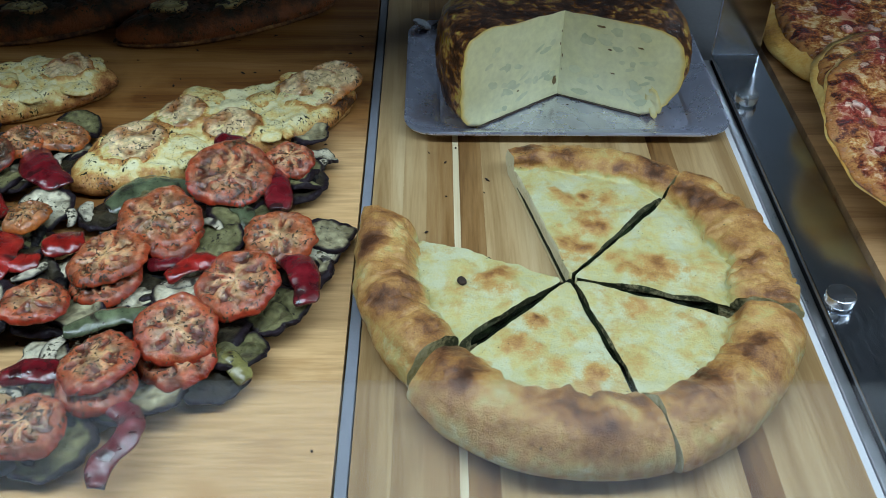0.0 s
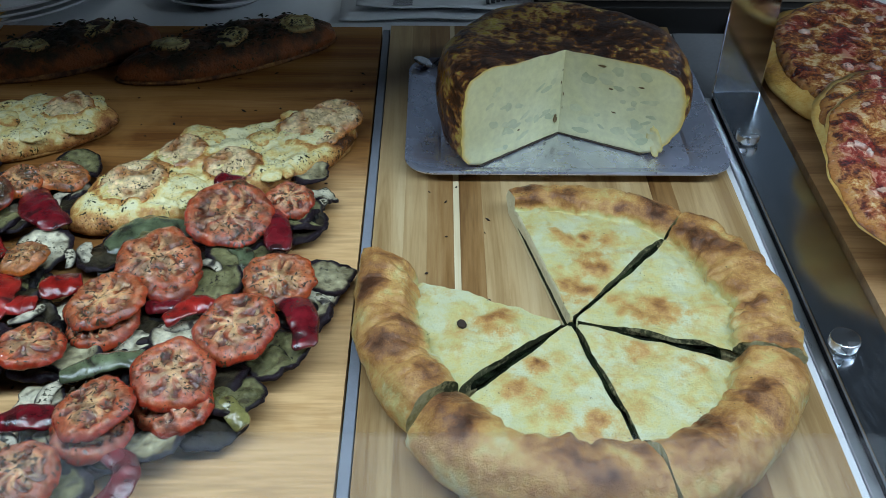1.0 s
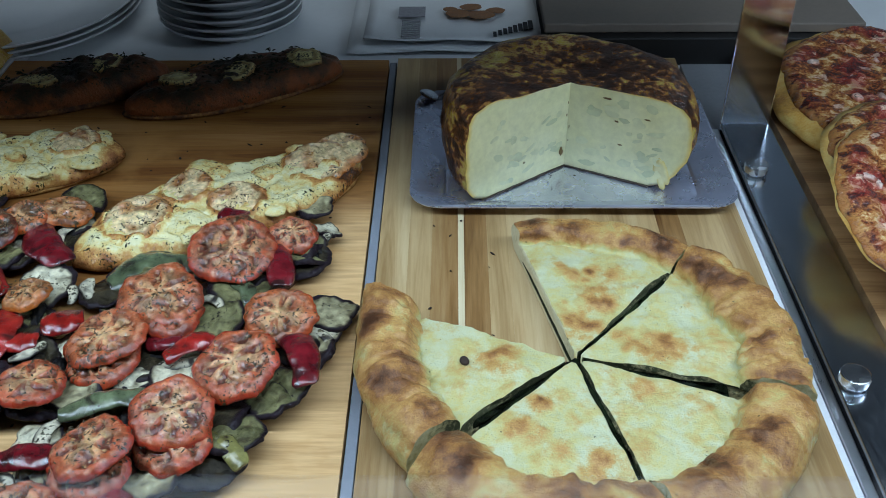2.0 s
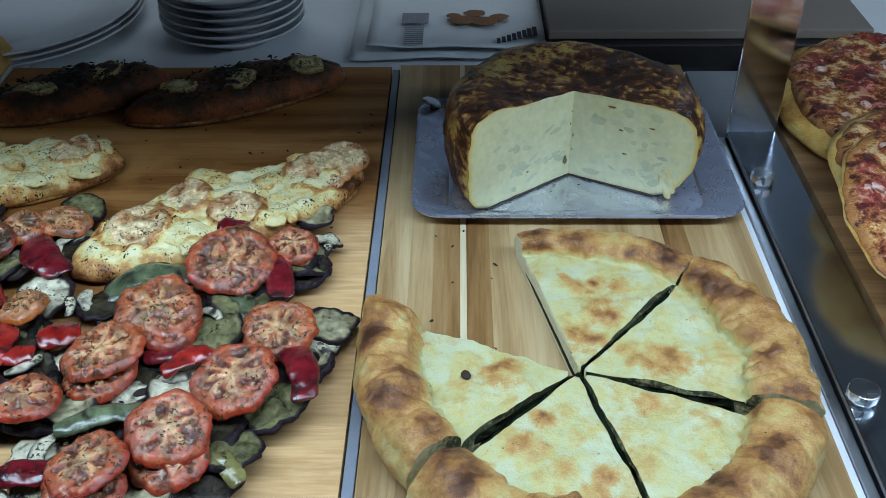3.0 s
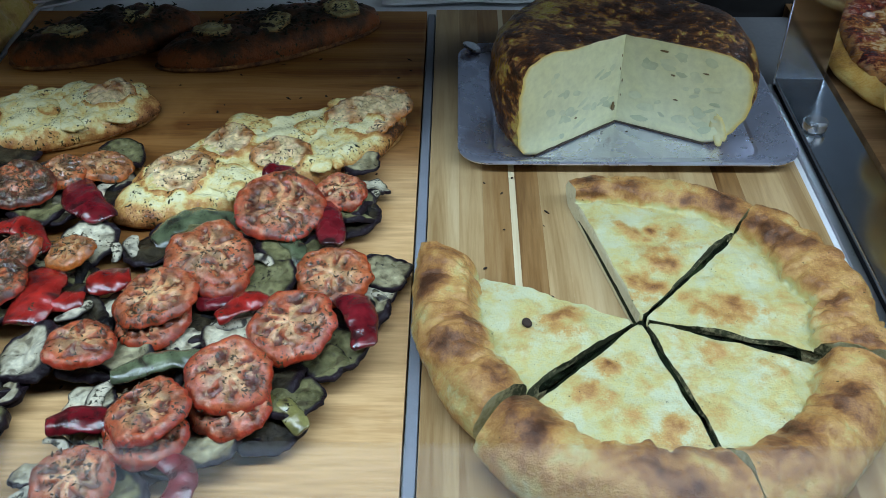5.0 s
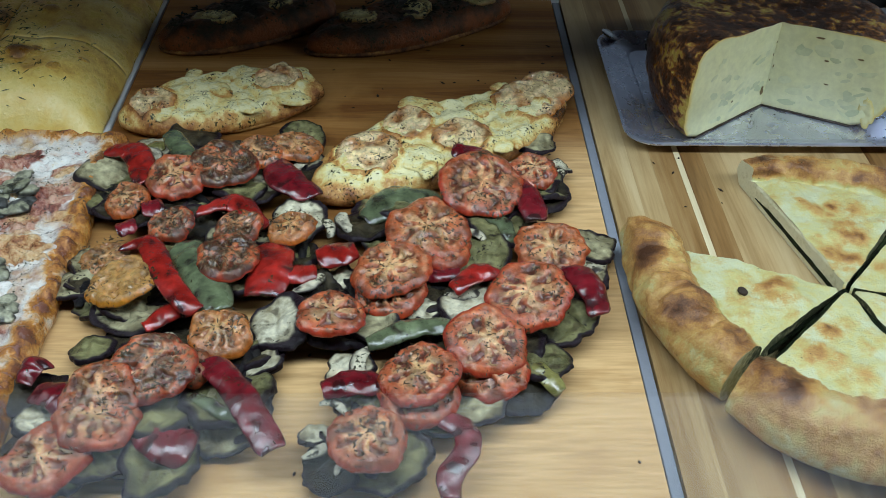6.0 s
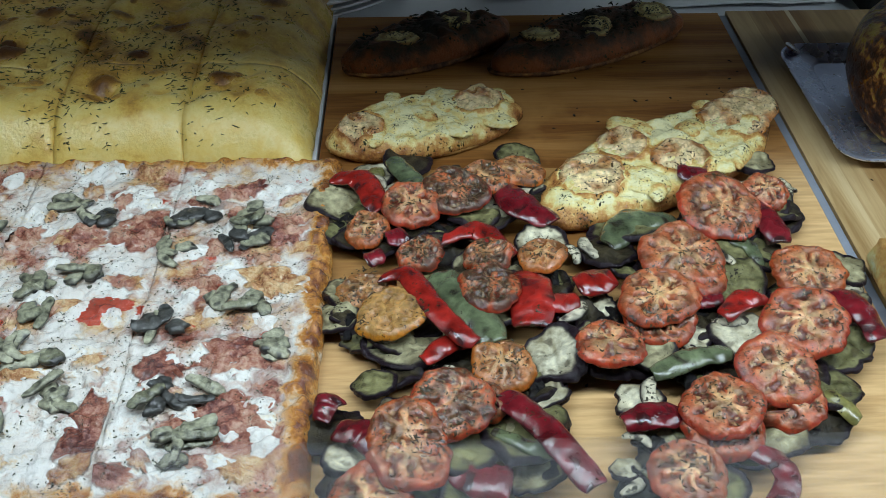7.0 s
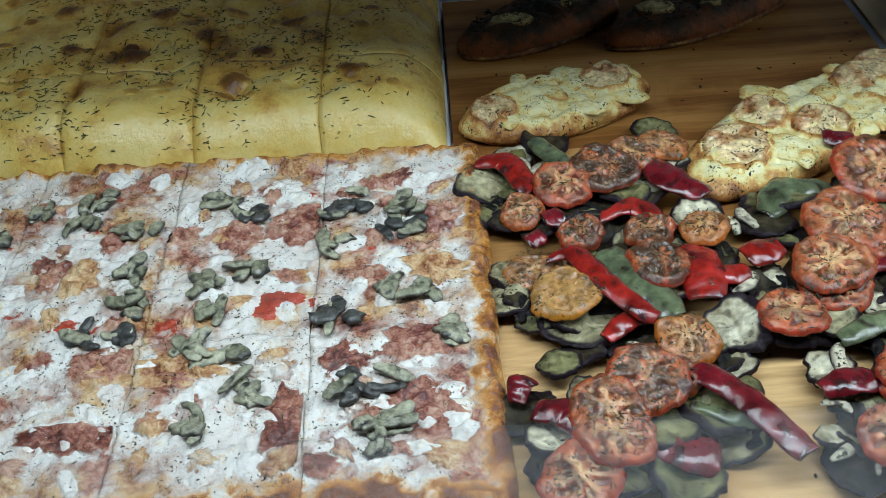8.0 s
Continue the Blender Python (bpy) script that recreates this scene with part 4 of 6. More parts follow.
def vegetable_toast(cx, cy, rz, a, b, label, tomatoes, aubergines, peppers, lumps, seed):
    """One toast: bread, aubergine slices (x, y, z, width, kind), strips of pepper, and tomato slices (x, y, z, width, dryness, yellowness, ratio)."""
    ob = thing("vegetable_toast", cx, cy, 0, label, "toast", "vegetable toasts on the board")
    rng = random.Random(seed)
    # dark bread puts shade into the gaps between the vegetables
    bread_base(ob, a * 0.84, b * 0.62, rz, 0.011, seed, 0.85)
    c, s = math.cos(radians(rz)), math.sin(radians(rz))
    for k in range(16):
        # charred skins curling out between the slices
        t = rng.uniform(0, 6.28)
        px, py = a * 0.84 * math.cos(t), b * rng.uniform(0.3, 0.7) * math.sin(t)
        l, w = rng.uniform(0.011, 0.020), rng.uniform(0.005, 0.009)
        d = t + math.pi / 2 + rng.uniform(-0.6, 0.6) + radians(rz)
        x, y = px * c - py * s, px * s + py * c
        dx, dy = l * math.cos(d), l * math.sin(d)
        v, f, info = strip([(x - dx, y - dy, 0.010), (x + 0.003, y + 0.003, 0.0155), (x + dx, y + dy, 0.011)], w, 0.003, seed * 9 + k, 0.35, 14, 10, 0.2)
        build("charred_skin", v, f, M_skin, ob, tone=[lerp3((0.006, 0.005, 0.006), (0.035, 0.028, 0.014), max(0, nz(p[0] * 200, p[1] * 200, k))) for p in v])
    # near-black slices underneath, coloured for the deep shade between the pieces
    for k, u in enumerate((-0.72, -0.42, -0.12, 0.18, 0.48, 0.76)):
        px, py = a * u, b * 0.16 * (-1) ** k
        aubergine_slice(ob, px * c - py * s, px * s + py * c, 0.0100, 0.045, seed * 17 + k, CHAR, (rng.uniform(-5, 5), rng.uniform(-5, 5)), 0.9)
    for k in range(11):
        # small slices round the rim, curled up towards the middle
        t = 2 * math.pi * (k + 0.4 * rng.random()) / 11
        px, py = a * 0.84 * math.cos(t), b * 0.72 * math.sin(t)
        x, y = px * c - py * s, px * s + py * c
        away = Vector((x, y, 0)).normalized() * rng.uniform(10, 24)
        aubergine_slice(ob, x, y, 0.0115, rng.uniform(0.028, 0.040), seed * 53 + k, rng.choice((PALE, OLV, OLV, CHAR, CREAM)), (-away.y, away.x), rng.uniform(0.6, 0.9))
    for k, (x, y, z, d, kind) in enumerate(aubergines):
        away = Vector((x - cx, y - cy, 0)).normalized() * 9
        aubergine_slice(ob, x - cx, y - cy, z + 0.0015, d * 1.04, seed * 31 + k + 0.5, kind, (rng.uniform(-4, 4) - away.y, rng.uniform(-4, 4) + away.x), rng.uniform(0.72, 0.95))
    for k, (color, width, z, *pts) in enumerate(peppers):
        pepper_strip(ob, pts, width, z, seed * 7 + k, color)
    for k, (x, y, z, d) in enumerate(lumps):
        aubergine_edge(ob, x - cx, y - cy, z, d * 0.85, seed * 3 + k)
    for k, (x, y, z, d, dry, yellow, ratio) in enumerate(tomatoes):
        tomato_slice(ob, x - cx, y - cy, z, d, seed * 11 + k, (rng.uniform(-4, 14), rng.uniform(-12, 10)), dry, "tomato_cap" if yellow > 0.9 else "tomato_slice", yellow, 0.0, ratio)
    return ob


PALE, OLV, CREAM, CHAR = 0, 1, 2, 3
vegetable_toast(
    -0.263, -0.045, 47, 0.138, 0.05, "toast with five bright roast tomato slices, aubergine and red pepper",
    [(-0.204, 0.043, 0.026, 0.053, 0.05, 0.15, 0.95), (-0.226, -0.011, 0.031, 0.059, 0.0, 0, 1), (-0.255, -0.071, 0.024, 0.05, 0.3, 0, 1), (-0.256, -0.057, 0.033, 0.053, 0.1, 0, 1), (-0.3, -0.094, 0.024, 0.048, 0.1, 0, 1), (-0.299, -0.085, 0.033, 0.051, 0.0, 0, 1), (-0.33, -0.131, 0.029, 0.046, 0.0, 0.1, 1)],
    [(-0.352, -0.137, 0.008, 0.04, CHAR), (-0.317, -0.135, 0.012, 0.051, OLV), (-0.362, -0.119, 0.014, 0.021, CREAM), (-0.264, -0.095, 0.012, 0.039, PALE), (-0.234, -0.077, 0.01, 0.047, CHAR), (-0.222, -0.059, 0.014, 0.041, OLV), (-0.198, -0.02, 0.012, 0.046, OLV), (-0.174, 0.061, 0.012, 0.045, PALE), (-0.174, 0.044, 0.01, 0.033, CREAM), (-0.264, -0.012, 0.015, 0.047, CREAM), (-0.329, -0.093, 0.012, 0.042, OLV), (-0.24, -0.039, 0.012, 0.049, CHAR), (-0.344, -0.064, 0.012, 0.033, CREAM)],
    [(DARKRED, 0.016, 0.026, (-0.196, 0.025), (-0.183, 0.005), (-0.178, -0.024)), (RED, 0.013, 0.026, (-0.277, 0.0), (-0.259, 0.015), (-0.241, 0.018)), (DARKRED, 0.015, 0.024, (-0.36, -0.089), (-0.343, -0.086), (-0.322, -0.083)), (DARKRED, 0.012, 0.02, (-0.309, -0.111), (-0.289, -0.108), (-0.273, -0.12), (-0.272, -0.134), (-0.283, -0.154), (-0.281, -0.168)), (GREEN, 0.013, 0.022, (-0.334, -0.048), (-0.306, -0.037), (-0.278, -0.029)), (OLIVE, 0.01, 0.016, (-0.24, -0.057), (-0.223, -0.069), (-0.21, -0.084)), (RED, 0.007, 0.014, (-0.355, -0.068), (-0.345, -0.054))],
    [(-0.36, -0.127, 0.016, 0.014), (-0.353, -0.099, 0.018, 0.011), (-0.334, -0.062, 0.018, 0.018), (-0.267, 0.007, 0.018, 0.019), (-0.174, 0.03, 0.014, 0.014), (-0.344, -0.146, 0.02, 0.007)], 4)
vegetable_toast(
    -0.28, 0.064, 43, 0.135, 0.048, "toast with overlapping roast tomato slices, red pepper and aubergine",
    [(-0.208, 0.141, 0.027, 0.038, 0.15, 0, 1), (-0.251, 0.117, 0.03, 0.066, 0.35, 0, 1), (-0.286, 0.048, 0.024, 0.049, 0.2, 0, 1), (-0.294, 0.059, 0.031, 0.061, 0.2, 0.1, 1), (-0.32, 0.001, 0.024, 0.05, 0.2, 0.05, 1), (-0.319, 0.015, 0.031, 0.056, 0.05, 0.1, 1), (-0.358, -0.026, 0.027, 0.045, 0.15, 0, 1)],
    [(-0.201, 0.142, 0.01, 0.043, OLV), (-0.199, 0.202, 0.01, 0.04, PALE), (-0.24, 0.083, 0.013, 0.054, OLV), (-0.257, 0.049, 0.012, 0.052, OLV), (-0.344, 0.087, 0.01, 0.047, CHAR), (-0.289, 0.01, 0.01, 0.055, CHAR), (-0.335, -0.023, 0.016, 0.042, PALE), (-0.354, -0.024, 0.008, 0.058, CHAR), (-0.299, -0.009, 0.012, 0.031, CREAM), (-0.185, 0.166, 0.01, 0.024, CREAM), (-0.372, 0.013, 0.01, 0.04, CHAR), (-0.323, 0.116, 0.012, 0.058, OLV), (-0.237, 0.125, 0.01, 0.046, PALE), (-0.3, 0.057, 0.01, 0.055, CHAR)],
    [(DARKRED, 0.015, 0.027, (-0.272, 0.172), (-0.249, 0.166)), (DARKRED, 0.016, 0.022, (-0.222, 0.145), (-0.216, 0.115), (-0.21, 0.084)), (RED, 0.02, 0.026, (-0.373, 0.035), (-0.345, 0.045)), (RED, 0.014, 0.022, (-0.394, 0.021), (-0.372, 0.025)), (DARKRED, 0.012, 0.022, (-0.295, 0.021), (-0.272, 0.025)), (GREEN, 0.019, 0.018, (-0.343, 0.089), (-0.318, 0.114), (-0.283, 0.118)), (GREEN, 0.011, 0.016, (-0.256, 0.104), (-0.236, 0.083), (-0.231, 0.063))],
    [(-0.187, 0.153, 0.014, 0.012), (-0.222, 0.155, 0.018, 0.014), (-0.352, 0.086, 0.016, 0.018), (-0.378, 0.016, 0.018, 0.016), (-0.26, 0.067, 0.018, 0.013)], 3)
vegetable_toast(
    -0.472, 0.142, 18, 0.095, 0.045, "toast with herb-crusted tomato, red and green pepper strips",
    [(-0.524, 0.107, 0.022, 0.036, 0.2, 0.25, 1), (-0.403, 0.178, 0.024, 0.046, 0.25, 0.45, 0.85), (-0.431, 0.164, 0.027, 0.041, 0.4, 0.25, 1), (-0.49, 0.13, 0.028, 0.048, 0.3, 0, 1), (-0.455, 0.143, 0.03, 0.053, 1.0, 0, 0.95)],
    [(-0.546, 0.154, 0.012, 0.057, PALE), (-0.542, 0.117, 0.008, 0.044, OLV), (-0.4, 0.212, 0.01, 0.044, OLV), (-0.395, 0.173, 0.01, 0.035, CREAM), (-0.44, 0.135, 0.012, 0.049, OLV), (-0.467, 0.129, 0.008, 0.054, CHAR), (-0.417, 0.142, 0.012, 0.037, CREAM), (-0.497, 0.126, 0.01, 0.049, CHAR), (-0.524, 0.189, 0.01, 0.042, CREAM), (-0.492, 0.218, 0.008, 0.053, CHAR), (-0.512, 0.1, 0.01, 0.039, CHAR)],
    [(RED, 0.018, 0.024, (-0.553, 0.175), (-0.531, 0.167), (-0.513, 0.129)), (DARKRED, 0.021, 0.024, (-0.421, 0.165), (-0.405, 0.131), (-0.381, 0.111)), (DARKRED, 0.014, 0.026, (-0.509, 0.092), (-0.494, 0.097)), (GREEN, 0.014, 0.03, (-0.506, 0.191), (-0.483, 0.148)), (OLIVE, 0.012, 0.016, (-0.514, 0.193), (-0.532, 0.187))],
    [(-0.523, 0.173, 0.018, 0.016), (-0.395, 0.157, 0.016, 0.014)], 1)
vegetable_toast(
    -0.462, 0.036, 18, 0.092, 0.045, "toast with long red and green pepper strips and dry tomato",
    [(-0.484, 0.074, 0.024, 0.036, 0.75, 0, 0.9), (-0.523, 0.041, 0.018, 0.044, 0.4, 0.6, 0.8), (-0.394, 0.067, 0.026, 0.038, 0.1, 0.5, 0.95), (-0.505, 0.009, 0.025, 0.05, 0.0, 0.95, 1), (-0.434, 0.07, 0.024, 0.037, 0.6, 0.1, 1), (-0.435, 0.031, 0.029, 0.043, 1.0, 0, 1.25)],
    [(-0.542, 0.019, 0.01, 0.038, PALE), (-0.493, -0.005, 0.008, 0.058, PALE), (-0.391, 0.091, 0.012, 0.047, CREAM), (-0.462, 0.09, 0.01, 0.047, CHAR), (-0.425, 0.079, 0.008, 0.043, CHAR), (-0.539, 0.046, 0.008, 0.041, PALE), (-0.426, 0.024, 0.008, 0.036, CHAR), (-0.468, 0.059, 0.008, 0.05, CHAR), (-0.476, 0.016, 0.008, 0.036, CHAR)],
    [(RED, 0.014, 0.029, (-0.51, 0.045), (-0.494, 0.045), (-0.475, 0.01), (-0.457, -0.016), (-0.447, -0.023)), (RED, 0.012, 0.02, (-0.449, -0.012), (-0.466, -0.018), (-0.483, -0.03)), (RED, 0.017, 0.025, (-0.467, 0.09), (-0.44, 0.097), (-0.416, 0.068)), (RED, 0.025, 0.022, (-0.409, 0.055), (-0.404, 0.027), (-0.408, -0.001)), (GREEN, 0.021, 0.026, (-0.47, 0.051), (-0.454, 0.019), (-0.433, -0.02)), (DARKRED, 0.012, 0.022, (-0.524, 0.071), (-0.511, 0.078))],
    [(-0.371, 0.082, 0.014, 0.014), (-0.472, -0.026, 0.006, 0.012), (-0.416, 0.083, 0.018, 0.013)], 2)
vegetable_toast(
    -0.468, -0.088, 40, 0.092, 0.046, "toast with dark roast tomato, a long red pepper and green aubergine",
    [(-0.515, -0.142, 0.024, 0.048, 0.1, 0, 1), (-0.491, -0.115, 0.026, 0.049, 0.2, 0.05, 1), (-0.493, -0.098, 0.029, 0.047, 0.3, 0.1, 1), (-0.431, -0.039, 0.024, 0.044, 0.1, 0.5, 0.9), (-0.445, -0.07, 0.024, 0.031, 0.35, 0.1, 1), (-0.464, -0.077, 0.031, 0.052, 0.65, 0, 1)],
    [(-0.514, -0.044, 0.01, 0.029, OLV), (-0.421, -0.085, 0.012, 0.063, OLV), (-0.419, -0.098, 0.008, 0.062, PALE), (-0.407, -0.043, 0.008, 0.041, CHAR), (-0.486, -0.135, 0.01, 0.037, OLV), (-0.452, -0.132, 0.01, 0.056, OLV), (-0.459, -0.107, 0.016, 0.041, OLV), (-0.541, -0.081, 0.01, 0.042, CHAR), (-0.455, -0.031, 0.01, 0.045, CHAR), (-0.511, -0.137, 0.01, 0.039, OLV), (-0.497, -0.029, 0.008, 0.03, CHAR)],
    [(DARKRED, 0.016, 0.028, (-0.433, -0.067), (-0.414, -0.09), (-0.398, -0.115), (-0.384, -0.138)), (DARKRED, 0.02, 0.02, (-0.467, -0.114), (-0.446, -0.129), (-0.432, -0.131)), (DARKRED, 0.017, 0.022, (-0.536, -0.087), (-0.517, -0.094), (-0.506, -0.109)), (DARKRED, 0.012, 0.02, (-0.546, -0.08), (-0.543, -0.066), (-0.536, -0.061)), (GREEN, 0.008, 0.02, (-0.44, -0.09), (-0.417, -0.106), (-0.402, -0.11))],
    [(-0.442, -0.107, 0.016, 0.01), (-0.464, -0.04, 0.016, 0.011), (-0.476, -0.092, 0.028, 0.011)], 5)
HERBED = []
for toast in [o for o in scene.objects if o.name.startswith("vegetable_toast")]:
    HERBED += [(toast.location.x + p.location.x, toast.location.y + p.location.y, p.location.z, max(p.dimensions.x, p.dimensions.y)) for p in toast.children if p.name.startswith("tomato_slice")]
ob = thing("aubergine_round", -0.392, -0.023, 0.012, "charred aubergine round with a pale seedy middle", "aubergine")
aubergine_slice(ob, 0, 0, 0.006, 0.048, 77, CREAM, (14, 8), 0.98, 1.0)


def cheese_toast(cx, cy, rz, a, b, label, tomatoes, seed):
    ob = thing("cheese_toast", cx, cy, 0, label, "toast", "cheese toasts on the board")
    bread_base(ob, a, b, rz, 0.011, seed)
    spots = [(x - cx, y - cy, d) for x, y, d in tomatoes]
    c0, s0 = math.cos(radians(rz)), math.sin(radians(rz))

    def lumps(x, y):
        return 0.0080 * abs(nz(x * 40 + seed, y * 40)) + 0.0036 * nz(x * 90, y * 90, seed) + 0.0012 * nz(x * 220, y * 220, seed)

    def ring(x, y):
        wx, wy = x * c0 - y * s0, x * s0 + y * c0
        best = 0.0
        for px, py, d in spots:
            q = math.hypot(wx - px, wy - py) / (d / 2)
            best = max(best, math.exp(-((q - 0.88) / 0.10) ** 2) - 0.35 * (q < 0.8))
        return best

    v, f, info = disc(a * 0.99, b * 1.0, 0.016, seed, 110, 30, 0.24, 0.075, 1.5, lambda x, y, s, t: lumps(x, y) + 0.0028 * ring(x, y))
    bake = []
    for p, (s, t, top) in zip(v, info):
        # browner at the rim, round the tomatoes and in the dips between lumps
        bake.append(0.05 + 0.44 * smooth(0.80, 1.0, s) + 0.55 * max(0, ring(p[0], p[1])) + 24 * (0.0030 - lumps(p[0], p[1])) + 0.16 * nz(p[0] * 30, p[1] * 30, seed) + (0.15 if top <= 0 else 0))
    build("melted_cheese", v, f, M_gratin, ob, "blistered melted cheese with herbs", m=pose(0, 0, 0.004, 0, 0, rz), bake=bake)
    for k, (x, y, d) in enumerate(spots):
        tomato_slice(ob, x, y, 0.0215 + 0.0015 * (k % 2), d * 0.92, seed * 5 + k, (7, -6), 0.0, yellow=0.65, cheesy=0.88)
    rng = random.Random(seed)
    for k in range(16):
        t, q = rng.uniform(0, 6.28), math.sqrt(rng.uniform(0.0, 0.85))
        px, py = a * q * math.cos(t), b * q * math.sin(t)
        d = rng.uniform(0.022, 0.046)
        v, f, info = disc(d / 2, d / 2 * rng.uniform(0.5, 0.8), 0.0046, seed * 7 + k, 26, 8, 0.8, 0.22, 1.7, lambda x, y, s, t: 0.0016 * nz(x * 170, y * 170, k))
        tone = rng.uniform(0.0, 0.22)
        build("cheese_lump", v, f, M_gratin, ob, m=pose(px * c0 - py * s0, px * s0 + py * c0, 0.0175 + 0.003 * rng.random(), 0, 0, rng.uniform(0, 180)), bake=[tone + 0.16 * smooth(0.6, 1.0, q2[0]) for q2 in info])
    return ob


cheese_toast(-0.276, 0.208, 33, 0.132, 0.050, "golden cheese toast with tomato under the melted cheese", [(-0.203, 0.257, 0.066), (-0.184, 0.275, 0.055), (-0.343, 0.172, 0.066), (-0.263, 0.196, 0.053), (-0.31, 0.215, 0.05)], 6)
cheese_toast(-0.478, 0.270, 17, 0.092, 0.043, "pale cheese toast flecked with dried herbs", [(-0.535, 0.25, 0.045), (-0.43, 0.29, 0.05)], 7)


def herb_toast(cx, cy, rz, a, b, rounds, seed):
    ob = thing("herb_toast", cx, cy, 0, "dark herb-crusted toast with goat cheese rounds", "toast", "dark toasts at the back")
    bread_base(ob, a, b, rz, 0.011, seed, 0.55)
    v, f, info = disc(a * 0.97, b * 0.93, 0.022, seed, 80, 16, 0.4, 0.06, 1.5, lambda x, y, s, t: 0.010 * abs(nz(x * 38, y * 38, seed)) + 0.003 * nz(x * 110, y * 110))
    build("herb_crust", v, f, M_herbtoast, ob, "dark crust of herbs and tomato", m=pose(0, 0, 0.004, 0, 0, rz), bake=[0.50 - 0.40 * smooth(0.80, 1.0, q[0]) for q in info])
    for k, (x, y, d) in enumerate(rounds):
        v, f, info = disc(d / 2, d / 2 * 0.8, 0.006, seed + k, 36, 9, 0.4, 0.2, 1.9, lambda x, y, s, t: 0.002 * nz(x * 150, y * 150, seed) - 0.0015 * math.exp(-((s - 0.65) / 0.12) ** 2))
        build("cheese_round", v, f, M_goat, ob, "browned goat cheese round", m=pose(x - cx, y - cy, 0.0252, -6, 0, k * 80), tone=[lerp3(lerp3((0.60, 0.54, 0.24), (0.30, 0.20, 0.06), math.exp(-((q[0] - 0.66) / 0.15) ** 2)), (0.30, 0.17, 0.05), smooth(0.85, 1, q[0])) for q in info])


herb_toast(-0.304, 0.430, 26, 0.118, 0.042, [(-0.360, 0.408, 0.040), (-0.302, 0.425, 0.043), (-0.239, 0.457, 0.042)], 8)
herb_toast(-0.474, 0.425, 26, 0.098, 0.040, [(-0.504, 0.404, 0.042), (-0.445, 0.443, 0.042)], 9)


HERB_TOASTS = ((-0.304, 0.430, 0.118, 0.042), (-0.474, 0.425, 0.098, 0.040))


# ---------------------------------------------------------------- focaccia
FX0, FX1, FY0, FY1, FH = -1.06, -0.579, 0.219, 0.535, 0.047
rng = random.Random(21)
DIMPLES = [(rng.uniform(FX0, FX1), rng.uniform(FY0 + 0.05, FY1), rng.uniform(0.010, 0.018)) for _ in range(70)]
BLISTERS = [(-0.905, 0.300, 0.012), (-0.800, 0.380, 0.013), (-0.745, 0.345, 0.012), (-0.700, 0.360, 0.014), (-0.83, 0.300, 0.011), (-0.97, 0.33, 0.012), (-0.90, 0.41, 0.013), (-0.78, 0.43, 0.014), (-0.870, 0.352, 0.020), (-0.954, 0.447, 0.017), (-0.764, 0.292, 0.017), (-0.852, 0.431, 0.016), (-0.66, 0.30, 0.015), (-0.72, 0.40, 0.016), (-0.93, 0.37, 0.014), (-0.63, 0.45, 0.016)]


def focaccia_top(x, y):
    """Height and baking of the loaf's top."""
    ef, er, el, eb = y - FY0, FX1 - x, x - FX0, FY1 - y
    h = FH * (1 - (1 - min(1, max(0.0, ef) / 0.050)) ** 2.5 * 0.74)
    h *= 1 - (1 - min(1, max(0.0, er) / 0.055)) ** 2.5 * 0.72
    h += 0.0055 * nz(x * 14, y * 14) + 0.0018 * nz(x * 45, y * 45) + 0.0006 * nz(x * 110, y * 110)
    # paler along the front edge, browner further back
    b = 0.20 + 0.22 * nz(x * 16 + 5, y * 16) + 0.18 * nz(x * 50, y * 50) + 0.12 * smooth(0.02, 0.12, ef) - 0.10 * smooth(0.05, 0.0, ef)
    for px, py, d in DIMPLES:
        q = ((x - px) ** 2 + (y - py) ** 2) / d**2
        if q < 4:
            g = math.exp(-q * 1.6)
            h -= 0.0060 * g
            b += 0.07 * g
    for px, py, d in BLISTERS:
        q = math.sqrt((x - px) ** 2 + (y - py) ** 2) / d
        if q < 2:
            b += 0.26 * (1 - smooth(0.7, 1.15, q))
    return h, b


